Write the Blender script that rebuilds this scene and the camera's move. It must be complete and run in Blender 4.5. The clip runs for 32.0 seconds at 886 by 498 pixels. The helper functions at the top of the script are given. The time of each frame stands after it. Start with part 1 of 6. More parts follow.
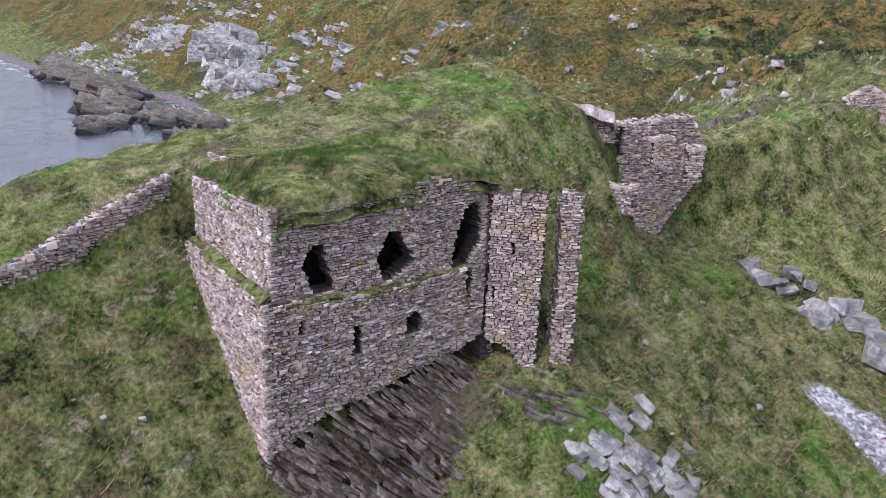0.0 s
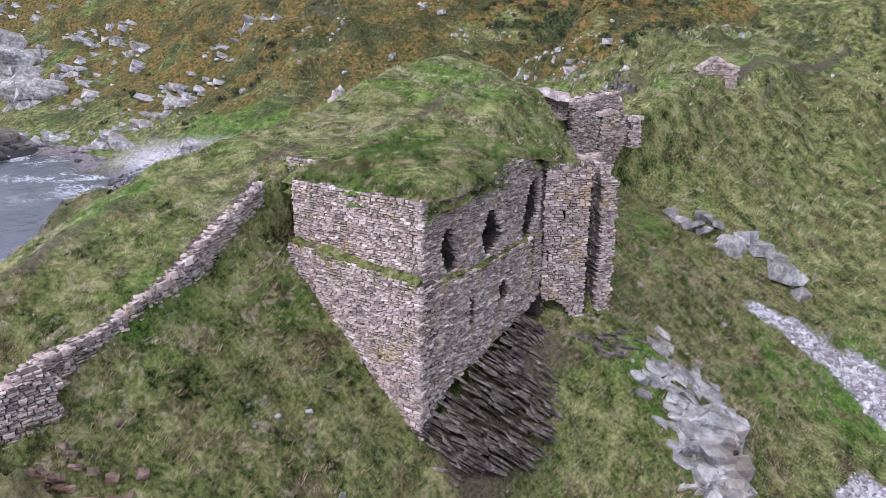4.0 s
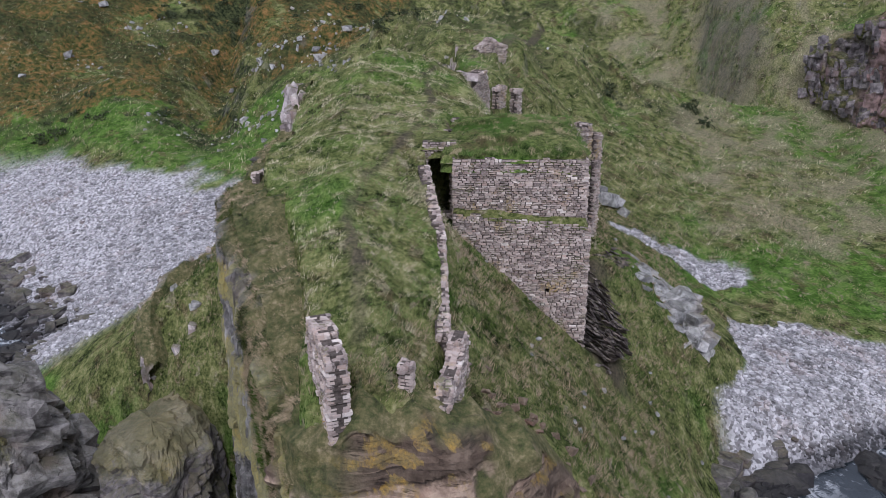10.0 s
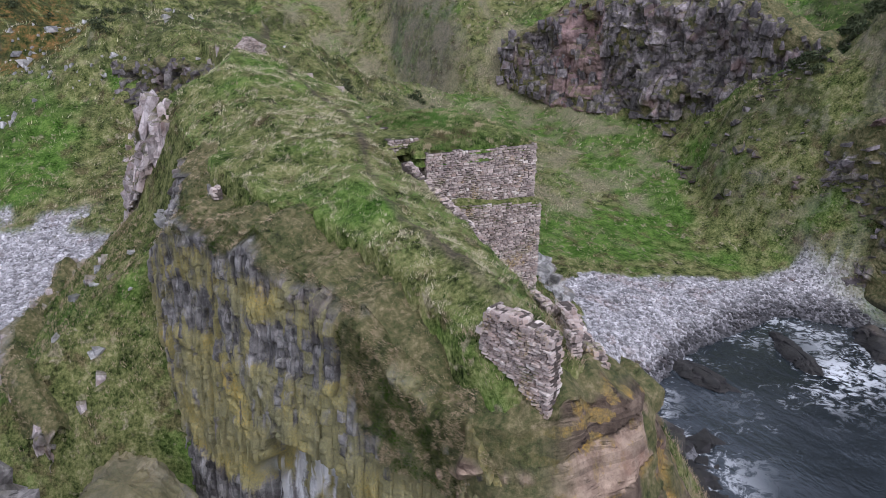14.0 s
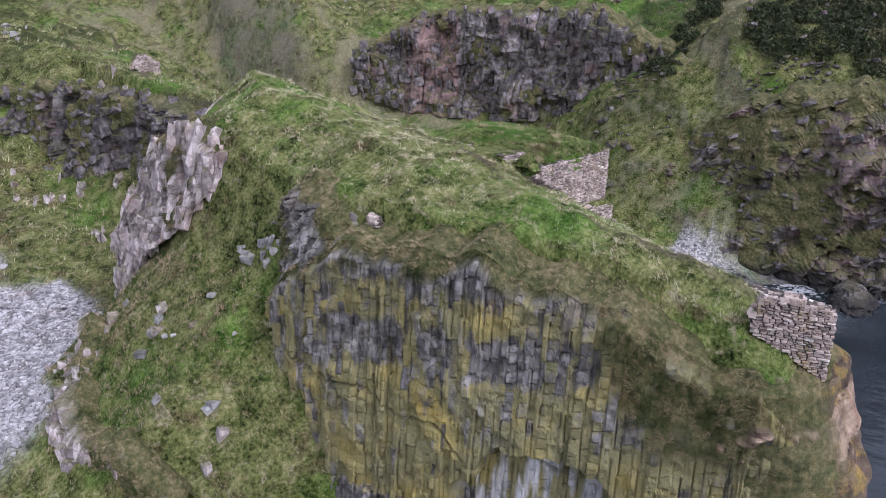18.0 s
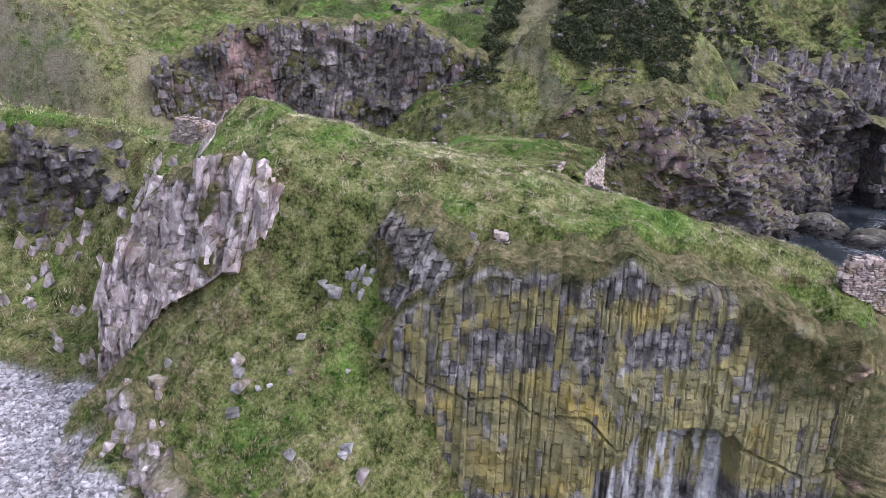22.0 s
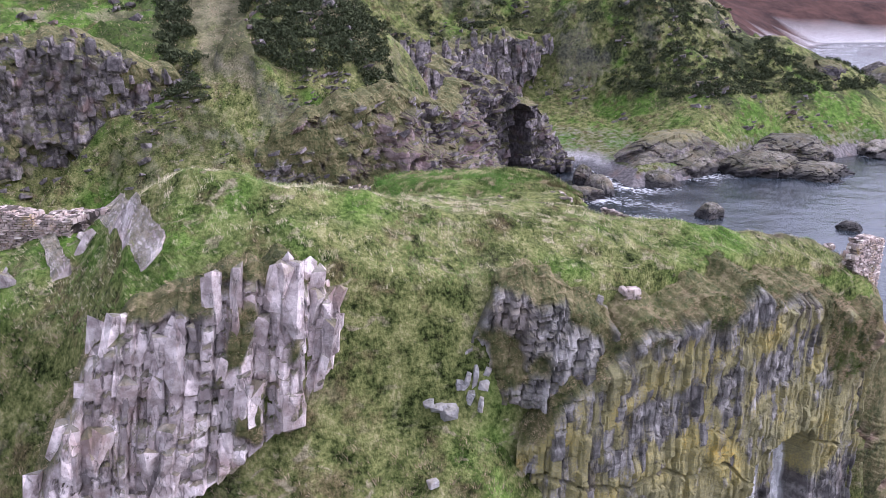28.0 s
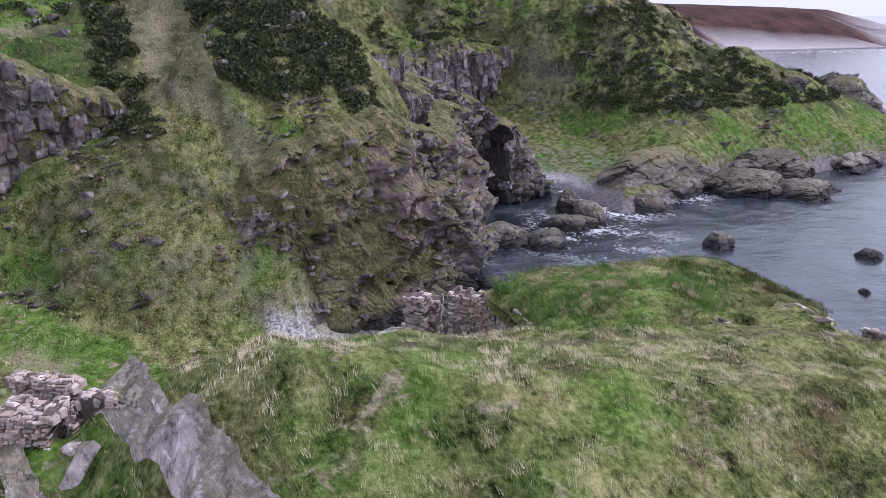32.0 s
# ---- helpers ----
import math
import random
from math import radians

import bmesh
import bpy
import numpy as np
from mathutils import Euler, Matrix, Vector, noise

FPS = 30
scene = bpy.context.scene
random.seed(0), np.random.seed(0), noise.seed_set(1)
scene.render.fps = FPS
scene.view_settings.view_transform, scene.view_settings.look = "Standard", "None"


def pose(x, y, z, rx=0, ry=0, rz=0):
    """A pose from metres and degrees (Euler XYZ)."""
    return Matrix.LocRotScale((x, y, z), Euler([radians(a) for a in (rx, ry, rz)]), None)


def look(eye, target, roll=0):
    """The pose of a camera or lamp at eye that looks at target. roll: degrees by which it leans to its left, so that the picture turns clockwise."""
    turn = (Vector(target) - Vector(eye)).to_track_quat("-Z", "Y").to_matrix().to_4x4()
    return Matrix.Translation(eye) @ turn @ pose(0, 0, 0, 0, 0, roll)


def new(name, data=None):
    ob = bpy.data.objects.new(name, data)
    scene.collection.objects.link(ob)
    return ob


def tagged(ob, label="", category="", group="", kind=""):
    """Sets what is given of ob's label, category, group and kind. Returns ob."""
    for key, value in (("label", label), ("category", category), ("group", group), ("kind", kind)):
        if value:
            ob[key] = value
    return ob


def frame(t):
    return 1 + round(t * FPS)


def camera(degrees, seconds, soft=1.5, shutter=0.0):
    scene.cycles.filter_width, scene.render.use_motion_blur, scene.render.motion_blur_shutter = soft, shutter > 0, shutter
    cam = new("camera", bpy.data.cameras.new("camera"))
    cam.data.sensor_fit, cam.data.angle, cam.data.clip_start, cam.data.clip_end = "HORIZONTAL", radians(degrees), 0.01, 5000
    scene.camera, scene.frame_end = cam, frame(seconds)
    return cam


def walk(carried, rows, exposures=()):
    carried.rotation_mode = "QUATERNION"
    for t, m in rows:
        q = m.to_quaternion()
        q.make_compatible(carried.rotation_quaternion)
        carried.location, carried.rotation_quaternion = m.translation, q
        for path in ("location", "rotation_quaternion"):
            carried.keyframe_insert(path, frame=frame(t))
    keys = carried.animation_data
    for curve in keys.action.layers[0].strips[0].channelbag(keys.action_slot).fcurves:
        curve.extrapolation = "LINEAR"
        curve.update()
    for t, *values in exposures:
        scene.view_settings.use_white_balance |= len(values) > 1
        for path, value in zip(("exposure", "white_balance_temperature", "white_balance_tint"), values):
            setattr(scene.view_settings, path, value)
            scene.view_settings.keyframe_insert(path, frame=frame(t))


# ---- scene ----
cam = camera(59.9, 32.0, soft=0.9)
PATH = [
    (0, (25.898, -12.505, 28.006), (24.423, -11.303, 27.391), 2.3),
    (0.5, (25.343, -14.11, 27.942), (23.917, -12.845, 27.337), 1.7),
    (1, (24.516, -15.714, 28.066), (23.151, -14.386, 27.458), 1.6),
    (1.5, (23.56, -17.286, 28.2), (22.253, -15.903, 27.584), 1.5),
    (2, (22.521, -18.998, 28.145), (21.255, -17.577, 27.528), 1.1),
    (2.5, (21.437, -20.553, 28.379), (20.221, -19.095, 27.75), 0.9),
    (3, (20.367, -22.194, 28.45), (19.205, -20.695, 27.818), 0.8),
    (3.5, (19.205, -23.818, 28.475), (18.099, -22.277, 27.841), 0.6),
    (5.5, (13.29, -30.551, 28.388), (12.422, -28.86, 27.764), 0.4),
    (6, (11.435, -32.228, 28.523), (10.627, -30.511, 27.893), 0.6),
    (6.5, (9.38, -33.877, 28.625), (8.633, -32.134, 27.99), 0.7),
    (7, (7.158, -35.482, 28.702), (6.473, -33.715, 28.064), 0.8),
    (7.5, (4.801, -36.965, 28.874), (4.17, -35.179, 28.231), 0.5),
    (8, (2.543, -38.275, 29.061), (1.962, -36.472, 28.417), 0.0),
    (8.5, (0.419, -39.486, 29.352), (-0.092, -37.665, 28.703), -0.4),
    (9, (-2.078, -39.981, 29.423), (-2.442, -38.131, 28.757), -0.1),
    (9.5, (-4.291, -40.913, 29.548), (-4.499, -39.038, 28.883), -0.1),
    (10, (-6.624, -41.462, 29.565), (-6.688, -39.577, 28.898), -0.1),
    (10.5, (-9.026, -41.824, 29.636), (-8.927, -39.943, 28.963), 0.2),
    (11, (-11.439, -41.914, 29.666), (-11.181, -40.05, 28.988), 0.6),
    (11.5, (-13.795, -41.758, 29.532), (-13.383, -39.921, 28.858), 0.6),
    (12, (-16.18, -41.105, 29.225), (-15.62, -39.305, 28.557), 0.9),
    (12.5, (-18.588, -40.936, 29.314), (-17.933, -39.168, 28.647), 1.0),
    (13, (-20.998, -40.637, 29.491), (-20.283, -38.892, 28.824), 0.9),
    (13.5, (-23.452, -40.043, 29.637), (-22.681, -38.322, 28.97), 0.9),
    (14, (-25.936, -39.315, 29.755), (-25.095, -37.627, 29.087), 1.0),
    (14.5, (-28.389, -38.314, 29.875), (-27.473, -36.666, 29.207), 1.1),
    (16.5, (-38.063, -32.891, 30.119), (-36.872, -31.423, 29.465), 1.5),
    (17, (-40.446, -31.422, 30.281), (-39.197, -30.003, 29.627), 1.4),
    (17.5, (-42.633, -29.573, 30.33), (-41.327, -28.205, 29.679), 1.3),
    (18, (-44.719, -27.593, 30.293), (-43.354, -26.281, 29.65), 1.3),
    (18.5, (-46.822, -25.556, 30.365), (-45.39, -24.315, 29.727), 1.3),
    (19, (-48.804, -23.441, 30.448), (-47.308, -22.275, 29.814), 1.3),
    (19.5, (-50.638, -21.267, 30.467), (-49.083, -20.177, 29.84), 1.4),
    (20, (-52.334, -19.034, 30.524), (-50.726, -18.022, 29.901), 1.5),
    (20.5, (-53.966, -16.686, 30.537), (-52.308, -15.755, 29.918), 1.6),
    (21, (-55.512, -14.279, 30.629), (-53.809, -13.431, 30.013), 1.7),
    (21.5, (-56.982, -11.881, 30.714), (-55.239, -11.114, 30.102), 1.6),
    (22, (-58.231, -9.309, 30.712), (-56.452, -8.628, 30.104), 1.6),
    (22.5, (-59.363, -6.729, 30.761), (-57.553, -6.128, 30.158), 1.5),
    (23, (-60.213, -4.1, 30.872), (-58.379, -3.576, 30.271), 1.3),
    (23.5, (-60.644, -1.485, 30.926), (-58.79, -1.036, 30.325), 0.8),
    (24, (-60.546, 1.141, 30.983), (-58.674, 1.512, 30.382), 0.5),
    (24.5, (-60.31, 3.628, 31.123), (-58.426, 3.919, 30.52), -0.0),
    (25, (-60.038, 5.95, 31.403), (-58.14, 6.114, 30.795), -0.6),
    (25.5, (-58.739, 8.38, 31.408), (-56.834, 8.39, 30.799), -0.8),
    (27.5, (-52.646, 16.65, 31.761), (-50.762, 16.377, 31.148), 0.0),
    (28, (-50.72, 18.343, 31.749), (-48.859, 17.938, 31.138), -0.0),
    (28.5, (-48.602, 19.944, 31.814), (-46.751, 19.493, 31.205), 0.2),
    (29, (-46.503, 21.318, 31.977), (-44.677, 20.776, 31.367), 0.1),
    (29.5, (-44.193, 22.549, 32.105), (-42.384, 21.952, 31.496), 0.1),
    (30, (-41.771, 23.514, 32.122), (-39.965, 22.905, 31.516), 0.3),
    (30.5, (-39.132, 24.268, 32.094), (-37.326, 23.659, 31.489), 0.4),
    (31, (-36.315, 24.639, 32.108), (-34.507, 24.029, 31.507), 0.3),
    (31.5, (-33.577, 24.768, 32.201), (-31.768, 24.159, 31.602), 0.3),
    (32, (-30.707, 24.759, 32.262), (-28.897, 24.15, 31.669), 0.0),
]
walk(cam, [(t, look(eye, target, roll)) for t, eye, target, roll in PATH], exposures=[(t, e, 5650, g) for t, e, g in ((0, 0.76, 25), (6, 0.74, 22), (9, 0.22, 18), (11, 0.08, 18), (12.5, 0.1, 18), (14, 0.24, 19), (19, 0.53, 22), (23, 0.87, 25), (28, 1.12, 29), (30, 1.15, 29), (32, 0.7, 29))])

# ------------------------------------------------------------ world and sun
world = bpy.data.worlds.new("overcast_sky")
scene.world = world
world.use_nodes = True
wn = world.node_tree.nodes
wl = world.node_tree.links
wn.clear()
sky = wn.new("ShaderNodeTexSky")
sky.sky_type, sky.sun_disc = "NISHITA", False
sky.sun_elevation, sky.sun_rotation = radians(42), radians(200)
sky.dust_density, sky.air_density = 4.0, 1.0
hue = wn.new("ShaderNodeHueSaturation")
hue.inputs["Saturation"].default_value = 0.55
bg = wn.new("ShaderNodeBackground")
bg.inputs["Strength"].default_value = 0.15
wout = wn.new("ShaderNodeOutputWorld")
wl.new(sky.outputs[0], hue.inputs["Color"])
cloud = wn.new("ShaderNodeMix")
cloud.data_type = "RGBA"
cloud.inputs["Factor"].default_value = 0.6
cloud.inputs[7].default_value = (5.6, 5.75, 6.0, 1)
wl.new(hue.outputs[0], cloud.inputs[6])
wl.new(cloud.outputs[2], bg.inputs["Color"])
wl.new(bg.outputs[0], wout.inputs["Surface"])

sun_data = bpy.data.lights.new("sun", "SUN")
sun_data.energy, sun_data.angle, sun_data.color = 1.35, radians(12), (1.0, 0.97, 0.93)
sun = new("sun", sun_data)
sun.matrix_world = look((10, -60, 70), (0, 0, 0))


# ------------------------------------------------------------ number fields
def lattice(ix, iy, seed):
    n = (ix.astype(np.int64) * 374761393 + iy.astype(np.int64) * 668265263 + seed * 1442695041) & 0x7FFFFFFF
    n = ((n ^ (n >> 13)) * 1274126177) & 0x7FFFFFFF
    n = ((n ^ (n >> 16)) * 668265263) & 0x7FFFFFFF
    return ((n ^ (n >> 15)) & 0xFFFFF) / float(0xFFFFF)


def vnoise(x, y, seed=0):
    x, y = np.asarray(x, float), np.asarray(y, float)
    ix, iy = np.floor(x), np.floor(y)
    fx, fy = x - ix, y - iy
    fx, fy = fx * fx * (3 - 2 * fx), fy * fy * (3 - 2 * fy)
    a, b = lattice(ix, iy, seed), lattice(ix + 1, iy, seed)
    c, d = lattice(ix, iy + 1, seed), lattice(ix + 1, iy + 1, seed)
    return (a + (b - a) * fx) + ((c + (d - c) * fx) - (a + (b - a) * fx)) * fy


def fbm(x, y, size, octaves=4, seed=0):
    """Between about -1 and 1."""
    total, amp, norm = 0.0, 1.0, 0.0
    for k in range(octaves):
        f = 2.0 ** k / size
        total = total + amp * (vnoise(x * f + 17.3 * k, y * f - 9.1 * k, seed + k) * 2 - 1)
        norm += amp
        amp *= 0.5
    return total / norm * 1.6


def ease(v, a, b):
    s = np.clip((v - a) / (b - a), 0, 1)
    return s * s * (3 - 2 * s)


def line_distance(x, y, line):
    """Distance to a polyline, positive on its left side, and the length along it."""
    best = np.full(np.shape(x), 1e9)
    side = np.zeros(np.shape(x))
    along = np.zeros(np.shape(x))
    run = 0.0
    for (ax, ay), (bx, by) in zip(line, line[1:]):
        dx, dy = bx - ax, by - ay
        length = math.hypot(dx, dy)
        t = np.clip(((x - ax) * dx + (y - ay) * dy) / length ** 2, 0, 1)
        px, py = ax + t * dx - x, ay + t * dy - y
        d = np.hypot(px, py)
        near = d < best - 1e-9
        best = np.where(near, d, best)
        side = np.where(near, np.sign(dx * (y - ay) - dy * (x - ax)), side)
        along = np.where(near, run + t * length, along)
        run += length
    return best * np.where(side == 0, 1, side), along


def inside(x, y, ring):
    """Whether points lie within a closed line."""
    odd = np.zeros(np.shape(x), bool)
    for (ax, ay), (bx, by) in zip(ring, ring[1:] + ring[:1]):
        if ay != by:
            odd ^= ((ay > y) != (by > y)) & (x < (bx - ax) * (y - ay) / (by - ay) + ax)
    return odd


# ------------------------------------------------------------ the lie of the land
SEA = -5.0
STATIONS = []


def station(y, *section):
    """A cross-section of the headland, from west to east: pairs of x and height."""
    STATIONS.append((y, section))


station(-34, (-20, -9), (-17, -9), (-14, -9), (-12, -9), (-10, -9), (-8, -9), (-5, -9), (0, -9), (5, -9), (12, -9))
station(-25, (-17, -9), (-15, -8.5), (-14, -8), (-12, -7.5), (-10, -7), (-8, -7), (-5, -7.5), (0, -8), (5, -9), (12, -9))
station(-21, (-18, -9), (-15.5, -7), (-13.5, -5), (-12.3, -2), (-10.5, 1), (-8.3, 1), (-6, -2), (-1, -6), (5, -8), (12, -9))
station(-19, (-18, -9), (-15.0, -5), (-13.4, 2), (-12.4, 8.0), (-10.5, 11.5), (-8.6, 11), (-7.0, 6.5), (0, -2), (6.5, -6), (14, -9))
station(-17.6, (-18.5, -9), (-15.0, -5), (-13.6, 7), (-12.5, 14.8), (-10.5, 15.6), (-8.8, 15.3), (-6.8, 13.3), (-0.5, 3.0), (7, -4.8), (14.5, -9))
station(-14, (-20, -9), (-13.2, -5), (-13.0, 10), (-13.4, 16.3), (-10.5, 17.4), (-8.0, 16.1), (-7.4, 14.9), (-1, 8.8), (8, -4), (15, -9))
station(-9, (-22, -9), (-14.6, -5), (-14.4, 10), (-15.3, 17.8), (-12, 19), (-7.8, 16.9), (-7.2, 15.2), (-1.5, 9.8), (9, -4), (17, -8))
station(-4, (-24, -9), (-16.4, -5), (-16.2, 8), (-17, 18.8), (-13, 19.9), (-8.5, 18.7), (-7.8, 16.7), (-1, 9.4), (10, -4), (18, -7))
station(-1.2, (-26, -9), (-19.5, -5), (-18.9, 8), (-17.6, 19.1), (-14, 20.2), (-8.9, 19.6), (-8.1, 17.0), (-0.5, 9.2), (10.3, -3.2), (20, -6))
station(0.2, (-27, -9), (-20.2, -5), (-19.4, 8), (-18.0, 19.3), (-14, 20.4), (-9.1, 20.0), (-8.4, 16.9), (0.3, 9.2), (10.5, -4), (18, -8))
station(1.0, (-28, -9), (-20.4, -4), (-19.6, 8.5), (-18.2, 19.4), (-14, 20.6), (-9.0, 20.3), (-8.6, 17.0), (0.3, 9.4), (10.5, -4), (18, -8))
station(2.2, (-31, -9), (-24, -4), (-20.6, 5), (-18.5, 19.6), (-14, 20.7), (-9.35, 20.5), (-9.0, 16.8), (0.0, 10.2), (11, -4), (18.5, -8))
station(3.8, (-33.5, -9), (-27, -3), (-21.1, 7), (-18.8, 19.8), (-14, 20.9), (-9.3, 20.6), (-8.9, 16.8), (-0.2, 10.6), (11.2, -3.6), (20, -8))
station(5, (-36, -9), (-30, -2), (-21.6, 8.8), (-18.7, 19.7), (-14, 21), (-7.7, 20.6), (-7.3, 11), (-0.3, 10.9), (11.5, -3.2), (21, -8))
station(10, (-42, -7), (-29.4, 6.8), (-21.2, 13.4), (-18.5, 19.7), (-14.5, 21.8), (-7.7, 20.8), (-6.8, 11.5), (3, 10.8), (13, 0.2), (28, -6.4))
station(14, (-45, -5.5), (-30.2, 5.6), (-21.1, 14.0), (-19.1, 20.3), (-14.5, 22.9), (-6, 20.8), (1.5, 12.3), (7.5, 8.2), (16, -0.3), (30, -3.6))
station(18, (-48, -5), (-28.8, 6.9), (-22.0, 13.6), (-19.2, 21.4), (-15.0, 23.7), (-6.5, 21.3), (0, 12.0), (7, 7.3), (17, -0.4), (30, -2))
station(23, (-50, -4.5), (-27, 7.2), (-21.2, 12.0), (-18.4, 20.0), (-13.0, 24.3), (-7.5, 22.2), (0.7, 11.0), (6, 7.3), (18, -0.3), (32, -1.5))
station(25.2, (-52, -5.7), (-29, 3.6), (-21.4, 10.6), (-18.4, 18.6), (-12.6, 22.7), (-7.2, 22.0), (-1.5, 13), (6.2, 7), (18, -0.2), (32, -1.2))
station(26.9, (-53, -5.7), (-31, 2.0), (-21.0, 8.6), (-16.6, 17.0), (-10.8, 20.9), (-8.0, 21.3), (-3.5, 14.5), (6.5, 6.8), (18, -0.1), (32, -1.1))
station(29, (-55, -5.7), (-33, 1.2), (-20.2, 6.6), (-13.6, 16.4), (-9.8, 18.8), (-7.4, 19.9), (-5.6, 14.2), (7, 6.5), (18, 0), (32, -1))
station(30.6, (-57, -5.7), (-34, 1.0), (-19.4, 5.6), (-12.2, 16.6), (-9.2, 18.8), (-7.2, 19.6), (-6.2, 13.4), (7.5, 6.4), (18, 0.4), (32, -0.8))
station(33, (-60, -5.7), (-36, 0.7), (-18, 5.2), (-10.5, 17.4), (-7.8, 19.2), (-6.4, 18.9), (-5.6, 12.6), (8, 6.2), (18, 0.9), (32, -0.4))
station(38, (-67, -5.7), (-40, 0.6), (-15.5, 5.8), (-9, 16.6), (-6.8, 19.4), (-4.8, 18.6), (-3.4, 12.4), (8, 6.2), (19, 1.6), (32, 0.5))
station(45, (-77, -5.7), (-46, 1.2), (-14.5, 7.2), (-9.8, 11.5), (-7.0, 20.2), (-3, 19.6), (1, 14.5), (8, 8), (20, 3), (34, 1.5))
station(58, (-92, -4.6), (-50, 4.5), (-16, 9), (-12, 13), (-8.5, 20.8), (-3, 20), (1, 16.5), (9, 10.5), (22, 5), (40, 4.5))
station(85, (-55, 12), (-40, 16), (-30, 20), (-24, 22), (-10, 24), (0, 23), (12, 20), (22, 13), (38, 10), (50, 10))

COAST = [(-900, 30), (-420, 60), (-230, 75), (-120, 62), (-95, 66), (-60, 86), (-34, 84), (0, 98), (30, 92), (52, 78), (59, 55), (62, 38),
         (54, 26), (53, 12), (58, 1), (64, -7), (75, -13), (87, -17), (93, -8), (108, -16), (124, -42), (118, -52), (92, -52),
         (96, -68), (114, -92), (120, -118), (138, -142), (160, -160), (190, -150), (260, -170), (430, -330), (580, -470), (600, -680), (1400, -1500)]


def headland(x, y):
    """Height of the headland over a grid (rows of equal y)."""
    ys = np.array([s[0] for s in STATIONS], float)
    px = np.array([[p[0] for p in s[1]] for s in STATIONS])
    pz = np.array([[p[1] for p in s[1]] for s in STATIONS])
    out = np.empty(x.shape)
    for r in range(x.shape[0]):
        yy = y[r, 0]
        bx = np.array([np.interp(yy, ys, px[:, k]) for k in range(px.shape[1])])
        bz = np.array([np.interp(yy, ys, pz[:, k]) for k in range(px.shape[1])])
        out[r] = np.interp(x[r], bx, bz)
        if yy > 85:
            out[r] -= (yy - 85) * 0.4
        out[r] -= np.maximum(0, x[r] - bx[-1]) * np.interp(yy, [20, 50], [0.10, -0.05]) + np.maximum(0, bx[0] - x[r]) * 0.08
    return out


def mainland(x, y):
    d = np.abs(line_distance(x, y, COAST)[0]) * np.where(inside(x, y, COAST + [(20000, -1500), (20000, 20000), (-20000, 20000), (-20000, 30)]), 1, -1)
    beyond = ease(((x - 90) * 32 - (y + 12) * 45) / 55, -6, 14) * ease(x, 60, 80)
    cliffs = ease(x, 34, 48)
    d = d + (fbm(x, y, 24, 4, 31) * 4.0 + fbm(x, y, 70, 2, 37) * 7) * (1 - 0.75 * cliffs)
    foot = np.interp(y, [-12, 8, 40, 62], [-6, -3.5, 5, 8.5])
    soft = np.interp(d, [-60, -18, 0, 12, 60, 130, 260, 500], [-12, -7, -2.5, 3, 28, 60, 90, 100])
    rise = np.interp(d, [0, 2.5, 6, 10, 30, 90, 150, 300], [0, 0.1, 0.8, 1.05, 1.7, 3.2, 4.2, 5.0])
    hard = np.where(d < 0, foot + d * 0.22, foot + (22 - foot) * rise)
    bay = np.interp(d, [-60, -8, 0, 4, 22, 40, 45, 62, 100, 180, 320], [-12, -8, -5.4, -2.6, 0.5, 6, 20, 31, 55, 80, 100])
    spur = np.interp(d, [-60, -8, 0, 3, 10, 30, 41, 60, 100, 180, 320], [-12, -8, -5.4, 0, 7, 20, 29, 42, 62, 85, 100])
    low = spur + (bay - spur) * (1 - ease(np.hypot(x - 130, y + 34), 34, 58))
    far = np.interp(d, [-60, -10, 0, 14, 26, 60, 90, 300], [-12, -8, -5.2, -3.4, 3, 22, 33, 40])
    h = soft + (hard - soft) * cliffs
    h = h + (low - h) * beyond
    return h + (far - h) * ease(x, 330, 420)


def base_height(x, y):
    a, b = headland(x, y), mainland(x, y)
    k = 1.5
    m = np.clip(0.5 + 0.5 * (a - b) / k, 0, 1)
    return b + (a - b) * m + k * m * (1 - m)


def axis(lo, a, b, hi, fine, mid, far):
    inner = np.arange(a, b, fine)
    left, right = [a - mid], [b + mid]
    while left[-1] > lo:
        left.append(left[-1] - mid)
    while right[-1] < hi:
        right.append(right[-1] + mid)
    step = mid
    while left[-1] > -far:
        step *= 1.1
        left.append(left[-1] - step)
    step = mid
    while right[-1] < far:
        step *= 1.1
        right.append(right[-1] + step)
    return np.array(left[::-1] + list(inner) + right)


def grid_mesh(name, xs, ys, z):
    nx, ny = len(xs), len(ys)
    co = np.empty((ny, nx, 3))
    co[..., 0], co[..., 1], co[..., 2] = xs[None, :], ys[:, None], z
    i = np.arange(nx * ny).reshape(ny, nx)
    quads = np.stack([i[:-1, :-1], i[:-1, 1:], i[1:, 1:], i[1:, :-1]], -1).reshape(-1, 4)
    me = bpy.data.meshes.new(name)
    me.from_pydata(co.reshape(-1, 3), [], quads)
    me.shade_smooth()
    return me


def field(me, name, values):
    me.attributes.new(name, "FLOAT", "POINT").data.foreach_set("value", np.asarray(values, np.float32).ravel())


XS = axis(-130, -34, 22, 190, 0.3, 1.1, 9000)
YS = axis(-150, -24, 34, 150, 0.3, 1.1, 9000)
GX, GY = np.meshgrid(XS, YS)
GZ = base_height(GX, GY)


